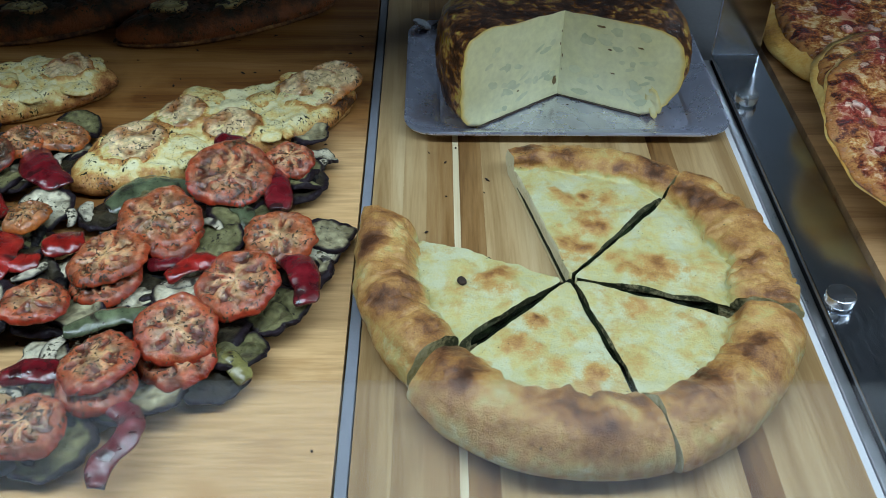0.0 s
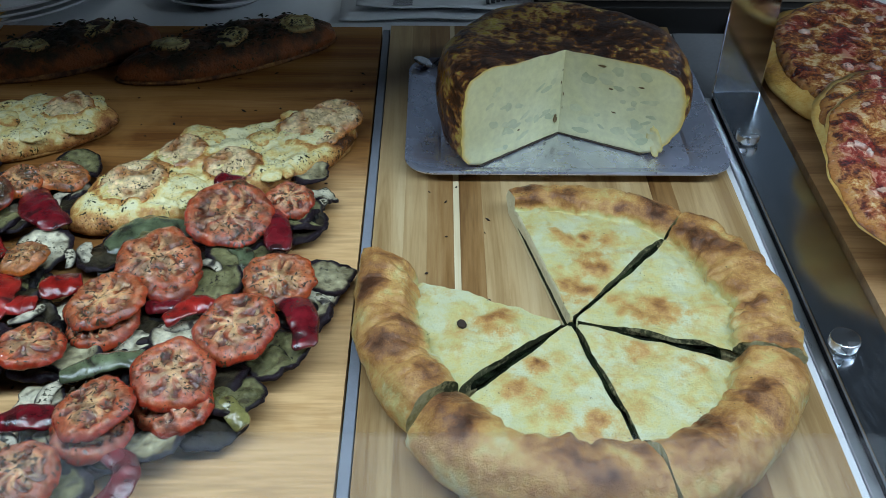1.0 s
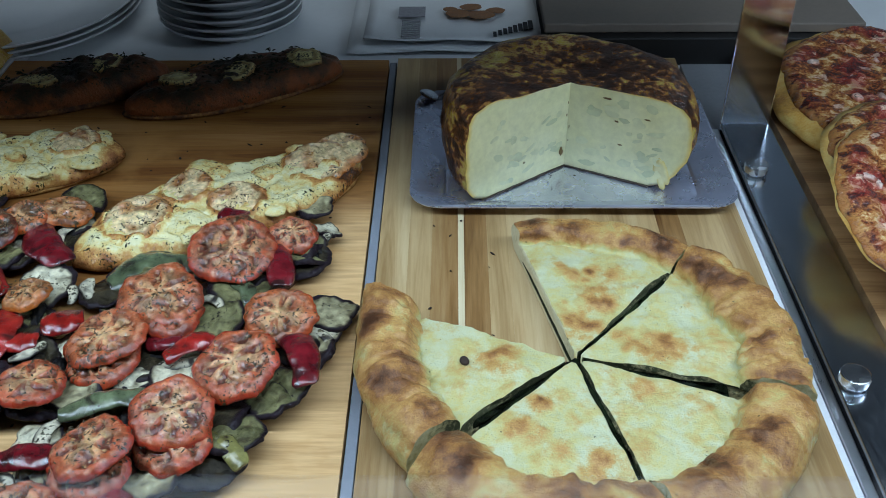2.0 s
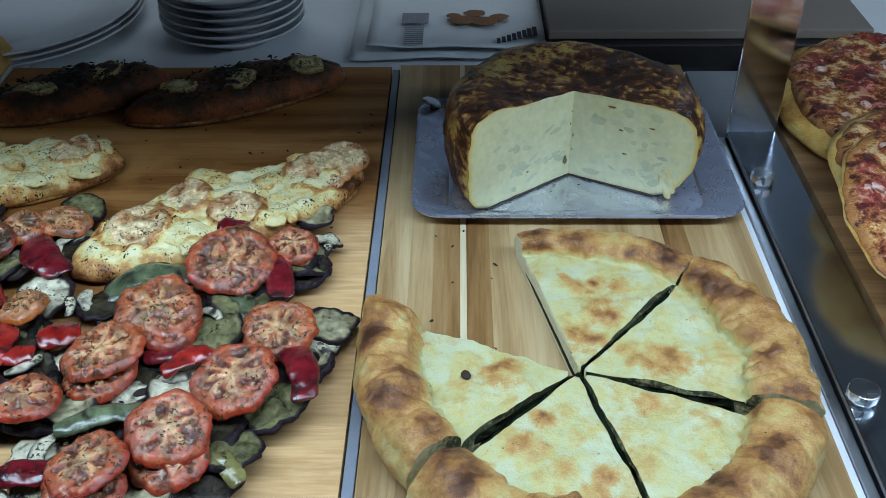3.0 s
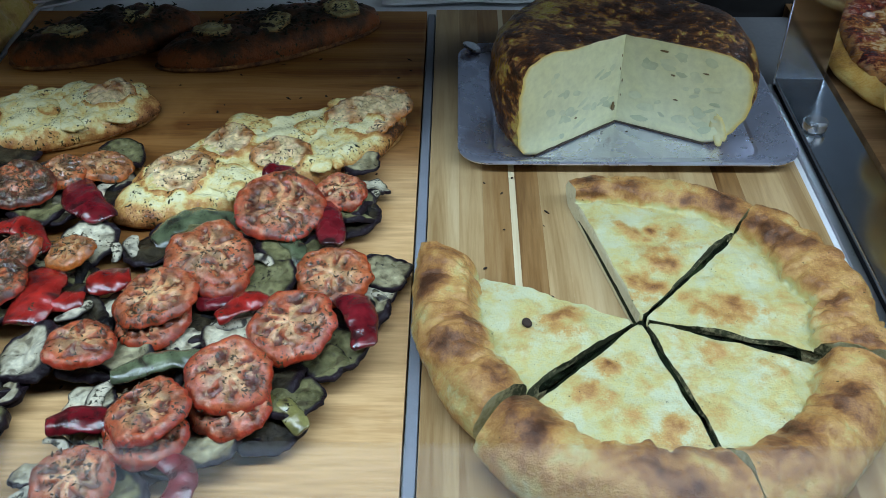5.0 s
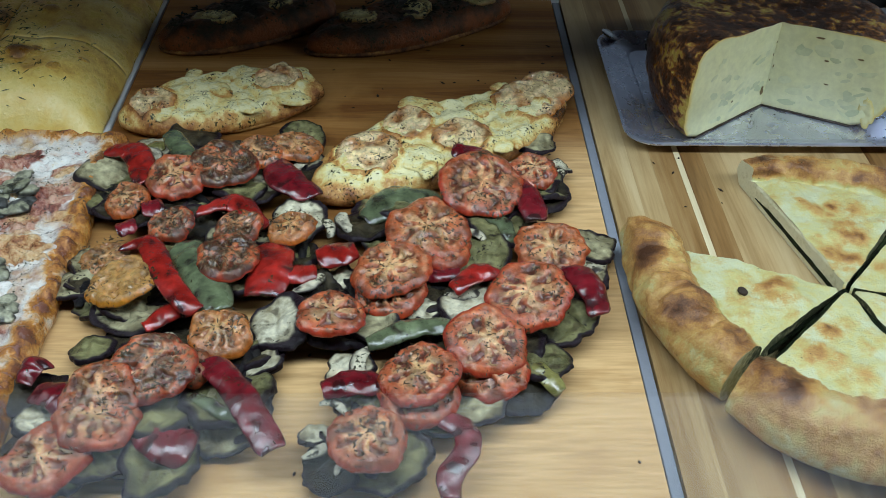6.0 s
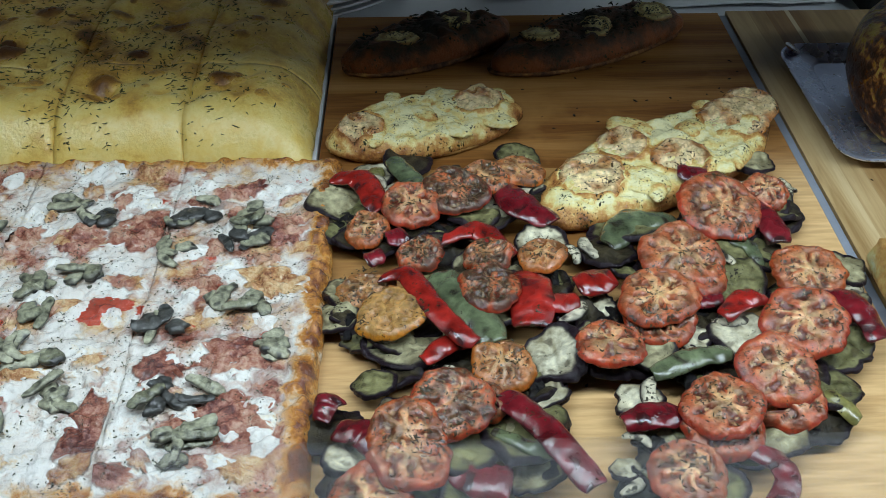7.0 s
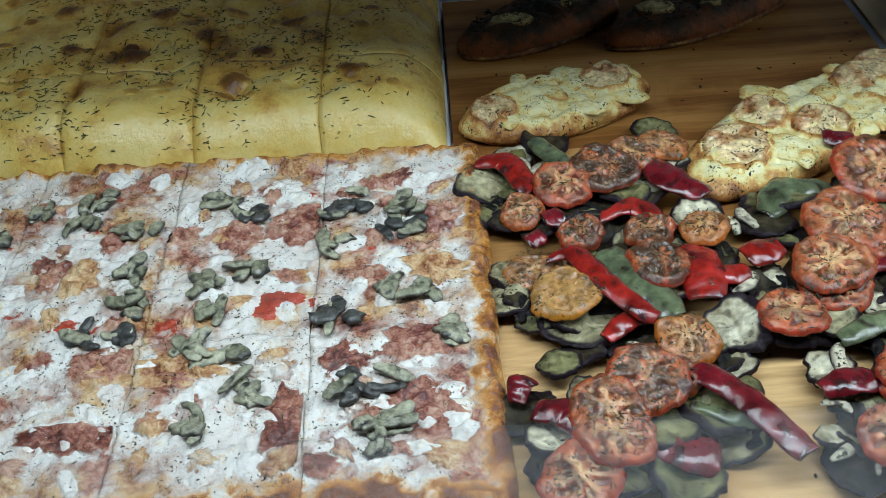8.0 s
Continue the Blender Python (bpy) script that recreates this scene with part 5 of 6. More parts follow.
def slab_piece(name, x0, x1, y0, y1, top, mat, label, category, group, step, inset=0.0003, base_bake=0.3, below=0.0005, part_name="body", drop=0.0008, side_round=0.0):
    """A cut rectangular piece whose top follows a height field and whose cut edges are slightly rounded."""
    nx, ny = max(6, int((x1 - x0) / step)), max(6, int((y1 - y0) / step))
    cx, cy = (x0 + x1) / 2, (y0 + y1) / 2
    ob = thing(name, cx, cy, below, label, category, group)
    grid, bake = [], []
    for j in range(ny + 1):
        for i in range(nx + 1):
            x, y = x0 + inset + (x1 - x0 - 2 * inset) * i / nx, y0 + inset + (y1 - y0 - 2 * inset) * j / ny
            h, b = top(x, y)
            e = min(i, nx - i, j, ny - j)
            wob = (0.0030 * nz(x * 20, y * 20, 4.0) + 0.0008 * nz(x * 120, y * 120, 4.0)) if e == 0 and mat == M_pizzacheese else (0.0014 * nz(x * 40, y * 40, 4.0) if e == 0 else 0)
            grid.append((x - cx + wob, y - cy + wob, h - (drop if e == 0 else 0) - (side_round * (1 - min(1, min(i, nx - i) / 2.6)) ** 2)))
            bake.append(b)
    faces = [(j * (nx + 1) + i, j * (nx + 1) + i + 1, (j + 1) * (nx + 1) + i + 1, (j + 1) * (nx + 1) + i) for j in range(ny) for i in range(nx)]
    rim = [i for i in range(nx)] + [j * (nx + 1) + nx for j in range(ny)] + [ny * (nx + 1) + i for i in range(nx, 0, -1)] + [j * (nx + 1) for j in range(ny, 0, -1)]
    prev = rim
    for frac in (0.55, 0.2, 0.0):
        start = len(grid)
        for q in rim:
            x, y, z = grid[q]
            out = 0.0 if frac == 0 else 0.002
            ox = out if q % (nx + 1) == nx else (-out if q % (nx + 1) == 0 else 0)
            oy = out if q // (nx + 1) == ny else (-out if q // (nx + 1) == 0 else 0)
            edge_x = x0 + 0.01 < FX0 or x1 > FX1 - 0.02
            grid.append((x + (ox if edge_x and ox > 0 else 0), y + (oy if oy < 0 else 0), z * frac))
            bake.append(bake[q] * 0.6 + base_bake * 0.4 - (0.08 if frac > 0.3 else 0))
        ring = list(range(start, start + len(rim)))
        for k in range(len(rim)):
            l = (k + 1) % len(rim)
            faces.append((prev[k], prev[l], ring[l], ring[k]))
        prev = ring
    build(part_name, grid, faces, mat, ob, bake=bake)
    return ob


for y0, y1 in ((FY0, 0.326), (0.326, FY1)):
    cuts = [FX0, -0.912, -0.798, -0.686, FX1]
    for x0, x1 in zip(cuts, cuts[1:]):
        piece = slab_piece("focaccia_piece", x0, x1, y0, y1, focaccia_top, M_focaccia, "golden glossy focaccia piece with rosemary and dimples", "focaccia", "cut focaccia pieces", 0.004, part_name="loaf", drop=0.0004, side_round=0.0032)
        spots = [s for s in BLISTERS if x0 + s[2] < s[0] < x1 - s[2] and y0 + s[2] < s[1] < y1 - s[2]]
        spots += [((x0 + x1) / 2 + (rng.random() - 0.5) * (x1 - x0) * 0.6, y0 + 0.04 + rng.random() * (y1 - y0 - 0.055), rng.uniform(0.006, 0.012)) for _ in range(5)]
        for px, py, d in spots:
            v, f, info = disc(d, d * 0.85, 0.0045, px * 40, 34, 12, 0.9, 0.12, 1.5)
            vv = []
            for p, q in zip(v, info):
                h, _ = focaccia_top(px + p[0], py + p[1])
                vv.append((px + p[0] - (x0 + x1) / 2, py + p[1] - (y0 + y1) / 2, h - 0.0012 + d * 0.30 * max(0.0, 1 - q[0] ** 2) + 0.0004 * nz(p[0] * 200, p[1] * 200) if p[2] > 0.001 else h - 0.004))
            edge_b = focaccia_top(px, py)[1] - 0.03
            build("blister", vv, f, M_focaccia, piece, "browned dough blister", bake=[edge_b + rng_b * (1 - smooth(0.35, 1.0, q[0])) for rng_b in (0.34,) for q in info])


def scatter(name, count, seed, place, size, mat, label, category):
    """Many tiny needles or flakes in one mesh. place(rng) gives x, y, z."""
    rng = random.Random(seed)
    verts, faces = [], []
    for _ in range(count):
        x, y, z = place(rng)
        l, w = rng.uniform(*size[0]) / 2, rng.uniform(*size[1]) / 2
        a, up = rng.uniform(0, 6.28), rng.uniform(-0.15, 0.3)
        c, s = math.cos(a), math.sin(a)
        k = len(verts)
        for u, hw in ((-1, 0.3), (0, 1), (1, 0.3)):
            for side, dz in ((-1, 0), (1, 0), (0, 1.2)):
                verts.append((x + u * l * c - side * hw * w * s, y + u * l * s + side * hw * w * c, z + abs(u) * 0.0 + u * l * up + dz * w * hw))
        for q in (0, 3):
            for e in range(3):
                g = (e + 1) % 3
                faces.append((k + q + e, k + q + g, k + q + 3 + g, k + q + 3 + e))
        faces += [(k, k + 2, k + 1), (k + 6, k + 7, k + 8)]
    ob = build(name, verts, faces, mat)
    return tagged(ob, label, category, kind="stuff")


def on_focaccia(rng):
    while True:
        x, y = rng.uniform(-1.0, FX1 - 0.02), rng.uniform(FY0 + 0.004, 0.5)
        if nz(x * 16, y * 16, 3.0) > -0.05 - 0.2 * rng.random() and (x < -0.66 or rng.random() < 0.3):
            return x, y, focaccia_top(x, y)[0] + 0.0008


scatter("rosemary_needles", 1700, 31, on_focaccia, ((0.0025, 0.0075), (0.0007, 0.0016)), M_herb, "dark dried rosemary needles strewn over the focaccia", "herbs")

def on_herb_toast(rng):
    x, y, a, b = rng.choice(HERB_TOASTS)
    t, q = rng.uniform(0, 6.28), math.sqrt(rng.random()) * 0.8
    px, py = a * q * math.cos(t), b * q * math.sin(t)
    c, s = math.cos(radians(26)), math.sin(radians(26))
    return x + px * c - py * s, y + px * s + py * c, 0.029 - 0.004 * q + rng.uniform(0, 0.003)




def on_tomatoes(rng):
    x, y, z, d = rng.choice(HERBED)
    t, q = rng.uniform(0, 6.28), math.sqrt(rng.random()) * 0.42 * d
    return x + q * math.cos(t), y + q * math.sin(t), z + rng.uniform(0.0045, 0.0062)


scatter("herb_flakes", 1500, 35, on_tomatoes, ((0.0012, 0.0042), (0.0006, 0.0015)), M_driedherb, "brown dried herb flakes strewn over the roast tomatoes", "herbs")
scatter("herb_leaves", 420, 33, on_herb_toast, ((0.003, 0.008), (0.0012, 0.003)), M_darkherb, "dark dried herb leaves heaped on the toasts", "herbs")

# ---------------------------------------------------------------- sheet pizza
PX1, PY0, PY1 = -0.553, -0.150, 0.212


def pizza_top(x, y):
    er, ef, eb = PX1 - x + 0.006 * nz(y * 30, 1.0), y - PY0 + 0.006 * nz(x * 30, 2.0), PY1 - y
    e = min(er, ef * 0.8, eb * 1.3)
    rim = math.exp(-((e - 0.004) / 0.013) ** 2)
    h = 0.0125 + 0.0055 * rim * (1 + 0.9 * nz(x * 70, y * 70, 8.0)) - 0.008 * (1 - smooth(-0.002, 0.006, e))
    h += 0.0030 * nz(x * 34, y * 34) + 0.0036 * abs(nz(x * 75, y * 75)) + 0.0018 * nz(x * 170, y * 170)
    b = 0.80 * rim - 0.08 + 0.20 * nz(x * 55, y * 55, 5.0) + 0.35 * rim * smooth(0.15, 0.5, nz(x * 70, y * 70, 8.0)) + 0.50 * smooth(0.075, 0.0, ef) * smooth(-0.2, 0.25, nz(x * 18, 6.0) + 0.25 * nz(x * 60, y * 60))
    return h, b


# clusters of mushroom slices (x, y, slices, dark), large torn ham (x, y, half sizes, turn, pink / tan / maroon), bare tomato (x, y, half sizes)
MUSHROOMS = [
    (-0.910, 0.147, 2, 0), (-0.868, 0.162, 2, 0), (-0.869, 0.137, 2, 0), (-0.824, 0.120, 3, 0), (-0.821, 0.073, 2, 0), (-0.760, 0.055, 1, 0), (-0.810, 0.033, 2, 0),
    (-0.840, 0.008, 1, 1), (-0.816, 0.010, 1, 1), (-0.764, 0.158, 2, 0), (-0.739, 0.132, 2, 1), (-0.728, 0.069, 2, 0), (-0.768, -0.008, 1, 0), (-0.755, 0.025, 1, 0),
    (-0.736, -0.018, 4, 0), (-0.751, -0.077, 2, 0), (-0.719, -0.056, 3, 0), (-0.660, 0.134, 4, 1), (-0.612, 0.130, 3, 0), (-0.619, 0.100, 3, 1), (-0.665, 0.093, 1, 0),
    (-0.617, 0.031, 3, 0), (-0.661, 0.012, 3, 1), (-0.590, -0.012, 2, 0), (-0.641, -0.054, 4, 1), (-0.630, -0.092, 4, 0)]
HAM = [
    (-0.859, 0.071, 0.018, 0.012, 80, 1), (-0.884, 0.086, 0.018, 0.009, -30, 2), (-0.745, 0.110, 0.020, 0.014, 10, 0), (-0.697, 0.118, 0.026, 0.018, 30, 2), (-0.766, -0.026, 0.036, 0.013, 5, 1),
    (-0.829, -0.080, 0.028, 0.012, -5, 2), (-0.693, -0.078, 0.013, 0.026, 0, 2), (-0.629, 0.170, 0.020, 0.010, 20, 2), (-0.588, 0.118, 0.014, 0.018, 0, 0), (-0.592, 0.056, 0.022, 0.012, -20, 1),
    (-0.606, -0.016, 0.022, 0.014, 10, 0), (-0.605, -0.068, 0.024, 0.015, -20, 0), (-0.658, -0.030, 0.012, 0.018, 0, 2), (-0.794, 0.112, 0.018, 0.012, 20, 0), (-0.822, -0.018, 0.022, 0.011, 8, 0)]
SAUCE = [(-0.711, 0.030, 0.026, 0.014), (-0.859, 0.020, 0.013, 0.007), (-0.785, 0.019, 0.013, 0.006), (-0.650, 0.012, 0.010, 0.006)]
for y0, y1 in ((PY0, 0.0), (0.0, PY1)):
    cuts = [-1.06, -0.921, -0.800, -0.680, PX1]
    for x0, x1 in zip(cuts, cuts[1:]):
        piece = slab_piece("sheet_pizza_piece", x0, x1, y0, y1, pizza_top, M_pizzacheese, "square pizza piece with ham, cheese and mushrooms", "pizza", "cut pizza pieces", 0.0019, 0.0003, 0.7, part_name="cheese_topped_base")
        prng = random.Random(int((x0 + 2) * 1000) + int((y0 + 2) * 77))
        cx, cy = (x0 + x1) / 2, (y0 + y1) / 2
        hx1 = x1 - (0.022 if x1 > -0.56 else 0.010)
        ly0 = y0 + (0.032 if y0 < -0.1 else 0.010)
        ly1 = y1 - (0.014 if y1 > 0.2 else 0.010)
        def topping(name, x, y, a, b, rz, sd, rise, rough, ham, lean, ragged=0.42):
            c, s = math.cos(radians(rz)), math.sin(radians(rz))
            v, f, info = disc(a, b, 0.001, sd, 52, 16, 0.85, ragged, 2.3 if ham > 0 else 1.4)
            vv = []
            for (px, py, pz), (q, t, top) in zip(v, info):
                wx, wy = x + px * c - py * s, y + px * s + py * c
                wx, wy = min(max(wx, x0 + 0.002), x1 - 0.002), min(max(wy, y0 + 0.002), y1 - 0.002)
                ruffle = rough * nz(px * 130 + sd, py * 130, sd) * (1 - q**4) + rough * 0.6 * abs(nz(px * 60 + sd, py * 220))
                vv.append((wx - cx, wy - cy, pizza_top(wx, wy)[0] + ((1 - q**3) * rise + ruffle - 0.0004 if pz > 0.0003 else -0.002)))
            build(name, vv, f, M_pizzacheese, piece, bake=[-0.25 + 0.10 * nz(p[0] * 70, p[1] * 70, sd) for p in vv], ham=[ham * (1 - smooth(0.72, 1.0, q[0])) for q in info], lean=[tuple(w * (1 - smooth(0.8, 1.0, q[0])) for w in lean) for q in info])

        for k in range(20):
            cheese = k % 2 == 1
            x, y = prng.uniform(x0 + 0.008, hx1), prng.uniform(ly0, ly1)
            if cheese:
                topping("cheese_pool", x, y, prng.uniform(0.007, 0.018), prng.uniform(0.006, 0.011), prng.uniform(0, 180), prng.uniform(0, 90), 0.0022, 0.0009, -0.24, (-0.1, -0.02, -0.2), 0.25)
            else:
                topping("ham_piece", x, y, prng.uniform(0.008, 0.016), prng.uniform(0.006, 0.011), prng.uniform(0, 180), prng.uniform(0, 90), 0.0026, 0.0040, 0.16, (prng.uniform(-0.12, 0.12), prng.uniform(-0.1, 0.12), -0.1))
        for k, (x, y, a, b, rz, kind) in enumerate(HAM):
            if x0 < x < x1 and y0 < y < y1:
                topping("ham_piece", x, y, a * 1.25, b * 1.25, rz, k * 3.7, 0.0030, 0.0046, 0.3, ((-0.2, 0.02, -0.2), (0.2, 0.0, -0.2), (-0.2, 0.17, -0.2))[kind])
        for k, (x, y, a, b) in enumerate(SAUCE):
            if x0 < x < x1 and y0 < y < y1:
                topping("tomato_patch", x, y, a, b, 15, k * 5.1, 0.0012, 0.0016, 0.06, (0.1, 0.0, 0.19))
        groups = [(gx, gy, m, d) for gx, gy, m, d in MUSHROOMS if x0 < gx < x1 and y0 < gy < y1]
        if x0 < -0.93:
            groups = [(prng.uniform(x0 + 0.014, hx1), prng.uniform(ly0, ly1), 2, 0) for _ in range(6)]

        def chunk(px, py, pz, sd):
            """A broad cut of mushroom cap, in the terms that strip() gives."""
            v, f, info = disc(0.0085, 0.0062, 0.0042, sd, 18, 8, 0.5, 0.4, 1.6, lambda x, y, s, t: 0.001 * nz(x * 200, y * 200, sd))
            q, r = math.cos(sd), math.sin(sd)
            return [(px + x * q - y * r, py + x * r + y * q, pz - 0.001 + h) for x, y, h in v], f, [(t, s) for s, t, _ in info]

        for gx, gy, count, dark in groups:
            for j in range(count + 2):
                sp = 0.004 + 0.004 * count
                x, y = gx + prng.uniform(-sp, sp), gy + prng.uniform(-sp, sp) * 0.7
                x, y = min(max(x, x0 + 0.008), hx1), min(max(y, y0 + 0.008), y1 - 0.008)
                z = pizza_top(x, y)[0] + 0.0018 + 0.0011 * j
                l, bend, a = prng.uniform(0.009, 0.0165), prng.choice((0.1, 0.2, 0.3, 0.7)), prng.uniform(0, 6.28)
                pts = []
                for q in (-1, -0.4, 0.4, 1):
                    u, w = q * l, bend * l * (1 - q * q) * 0.8
                    pts.append((x - cx + u * math.cos(a) - w * math.sin(a), y - cy + u * math.sin(a) + w * math.cos(a), z + prng.uniform(-0.001, 0.0016)))
                sd = prng.uniform(0, 50)
                v, f, info = strip(pts, prng.uniform(0.007, 0.013), 0.0040, sd, 0.14, 22, 18, 0.30, 0.9) if j % 3 else chunk(x - cx, y - cy, z, sd)
                v = [(p[0] + 0.0012 * nz(p[0] * 140, p[1] * 140, sd), p[1] + 0.0012 * nz(p[0] * 140, p[1] * 140, sd + 9), p[2] + 0.0007 * nz(p[0] * 260, p[1] * 260, sd)) for p in v]
                col = (0.06, 0.06, 0.055) if dark and j % 3 != 2 else lerp3((0.21, 0.21, 0.135), (0.38, 0.37, 0.26), prng.random())
                tone = []
                for p, (u, w) in zip(v, info):
                    g = abs(w) ** 6 * 0.9 + 0.9 * smooth(0.15, 0.5, nz(p[0] * 170, p[1] * 170, sd))
                    tone.append(lerp3(col, (0.016, 0.016, 0.014), max(0.0, min(1.0, g))))
                build("mushroom_slice", v, f, M_mushroom, piece, tone=tone)


def on_pizza(rng):
    while True:
        x, y = rng.uniform(-1.0, PX1 - 0.02), rng.uniform(PY0 + 0.02, PY1 - 0.01)
        if nz(x * 40, y * 40, 9.0) > 0.25 - 0.4 * rng.random():
            return x, y, pizza_top(x, y)[0] + 0.0012


scatter("herb_flakes", 1700, 41, on_pizza, ((0.001, 0.0026), (0.0006, 0.0012)), M_herb, "green dried herb flakes over the sheet pizza", "herbs")


# ---------------------------------------------------------------- ham pizzas on the far board
def ham_pizza(x, y, z, a, b, rz, tilt, seed, label, cover=0.9, h=0.028):
    ob = thing("ham_pizza", x, y, z, label, "pizza", "overlapping ham pizzas")
    ob.matrix_world = pose(x, y, z, tilt[0], tilt[1], rz)

    def lift(px, py, s, t):
        return 0.004 * nz(px * 36 + seed, py * 36) + 0.0022 * nz(px * 100, py * 100, seed) - 0.005 * (1 - smooth(0.72, 0.9, s))

    v, f, info = disc(a, b, h, seed, 96, 26, 0.34, 0.075, 1.9, lift, 0.05)
    bake = []
    for p, (s, t, top) in zip(v, info):
        bake.append(0.16 + 0.16 * nz(p[0] * 20, p[1] * 20, seed) + (0.25 if top > 0 else 0.0) * smooth(0.95, 0.84, s) + 0.3 * smooth(0.3, 0.6, nz(p[0] * 30 + 7, p[1] * 30)))
    build("crust", v, f, M_pizzacrust, ob, "pale puffed dough rim", bake=bake)
    v, f, info = disc(a * cover, b * cover, 0.0035, seed, 120, 34, 0.12, 0.075, 1.9, None)
    hgt = []
    for (s, t, top), p in zip(info, v):
        q = min(1.0, s * cover)
        e = max(0.0, (q - 0.66) / 0.34)
        z = h * (1 - 0.55 * e**2.4) + lift(p[0], p[1], q, t) * (1 - e**3)
        hgt.append((p[0] * (1 + 0.03 * nz(math.cos(t) * 6, math.sin(t) * 6, seed)), p[1], z + p[2] - 0.0008 + 0.0022 * nz(p[0] * 60, p[1] * 60, seed + 2) + 0.0012 * nz(p[0] * 210, p[1] * 210)))
    v = hgt
    build("ham_and_cheese", v, f, M_hampizza, ob, "browned red ham with melted cheese", bake=[-0.1 + 0.65 * smooth(0.84, 1.0, q[0]) + 0.2 * nz(p[0] * 50, p[1] * 50, seed) for p, q in zip(v, info)])
    rng = random.Random(seed)
    for k in range(24):
        t, q = rng.uniform(0, 6.28), rng.uniform(0.1, 0.86)
        d = rng.uniform(0.005, 0.011)
        v, f, info = disc(d, d * rng.uniform(0.5, 0.8), 0.0045, rng.uniform(0, 90), 28, 9, 0.9, 0.35, 1.6, lambda x, y, s, t: 0.0018 * nz(x * 220, y * 220, k))
        px, py = a * q * math.cos(t), b * q * math.sin(t)
        col = lerp3((0.62, 0.50, 0.42), (0.48, 0.26, 0.20), rng.random())
        build("cheese_blob", v, f, M_ham, ob, m=pose(px, py, h - 0.0005 + lift(px, py, q, t), 0, 0, rng.uniform(0, 180)), tone=[lerp3(col, (0.34, 0.10, 0.06), smooth(0.5, 1.0, w[0])) for w in info])
    return ob


ham_pizza(0.386, 0.382, 0.002, 0.140, 0.166, 12, (0, 0), 61, "round ham pizza with a puffed pale rim", 0.94)
ham_pizza(0.346, 0.222, 0.024, 0.108, 0.107, 10, (7, 4), 62, "ham pizza leaning on the one behind it", 1.0, 0.018)
ham_pizza(0.332, 0.146, 0.038, 0.113, 0.118, 12, (9, 3), 63, "browned ham and cheese pizza leaning on another", 1.035, 0.012)

# ---------------------------------------------------------------- steel divider
bracket = thing("steel_divider", 0.2035, 0.1, COUNTER, "polished steel divider bar with chrome bolts", "divider")
part("bar", box_bm(-0.0235, 0.0235, -0.271, 0.2525, 0.020, 0.0245, 0.001), M_steel, bracket, "dark mirror-polished bar")
part("bar_foot", box_bm(-0.018, 0.018, -0.271, 0.2525, 0.0, 0.0195), M_wall, bracket)
part("upright", box_bm(-0.0235, 0.0235, 0.2528, 0.2562, 0.0, 0.42, 0.001), M_mirror, bracket, "upright polished steel plate")
part("side_rail", box_bm(-0.0312, -0.0237, -0.271, 0.2562, 0.0, 0.0165, 0.0008), M_alu, bracket, "grey aluminium rail")
for y in (0.163, -0.103):
    bolt = new("bolt")
    bolt.parent = bracket
    bolt.matrix_basis = pose(-0.0125, y, 0.0245)
    for nm, r, z0, z1 in (("shank", 0.0078, 0.0, 0.0022), ("head", 0.0105, 0.0022, 0.0095)):
        bm = bmesh.new()
        bmesh.ops.create_cone(bm, cap_ends=True, segments=32, radius1=r, radius2=r, depth=z1 - z0)
        bmesh.ops.bevel(bm, geom=[e for e in bm.edges if abs(e.verts[0].co.z - e.verts[1].co.z) < 1e-6], offset=0.0009, segments=2, affect="EDGES", profile=0.5)
        part(nm, bm, M_chrome, bolt, m=pose(0, 0, (z0 + z1) / 2))
tagged(part("metal_strip", box_bm(-0.1512, -0.1435, -0.171, 0.505, COUNTER, -0.002, 0.0008), M_edge), "thin grey metal strip between two boards", "strip", kind="structure")
# plain dark grey sheet darkens this patch of the white counter
tagged(part("back_plate", box_bm(0.1722, 0.2368, 0.3566, 0.512, COUNTER + 0.0003, -0.008, 0.0008), M_darkgrey), "flat dark grey plate on the counter behind the divider", "plate", kind="structure")
tagged(part("white_strip", box_bm(0.1655, 0.1718, -0.171, 0.40, COUNTER, -0.003, 0.0008), M_white), "white edging strip beside the board", "strip", kind="structure")

# ---------------------------------------------------------------- things on the counter behind
def plate(name, x, y, z, r, label, group, lip=0.016, shape=1.0):
    rows = []
    for q, h in ((0.02, 0.0035), (0.52, 0.0035), (0.60, 0.005), (0.74, lip * 0.55), (0.985, lip), (1.0, lip + 0.0008), (1.005, lip - 0.0008), (0.99, lip - 0.003), (0.74, lip * 0.55 - 0.004), (0.62, 0.0012), (0.60, 0.0), (0.02, 0.0)):
        rows.append([(r * q * math.cos(2 * math.pi * k / 96) * shape, r * q * math.sin(2 * math.pi * k / 96), h) for k in range(96)])
    v, f = rings(rows)
    ob = build(name, v, f, M_porcelain, m=pose(x, y, z))
    return tagged(ob, label, "plate", group)


for k in range(6):
    plate("small_plate", -0.352 + 0.002 * nz(k * 1.7, 0.4), 0.640 + 0.002 * nz(k * 2.3, 1.4), COUNTER + 0.0005 + k * 0.0105, 0.086, "white porcelain plate in a stack", "stack of small plates", 0.021)
for k in range(3):
    plate("large_plate", -0.640 + 0.003 * nz(k * 1.7, 5.4), 0.665, COUNTER + 0.0005 + k * 0.007, 0.165, "large white porcelain plate in a low pile", "pile of large plates", 0.018)


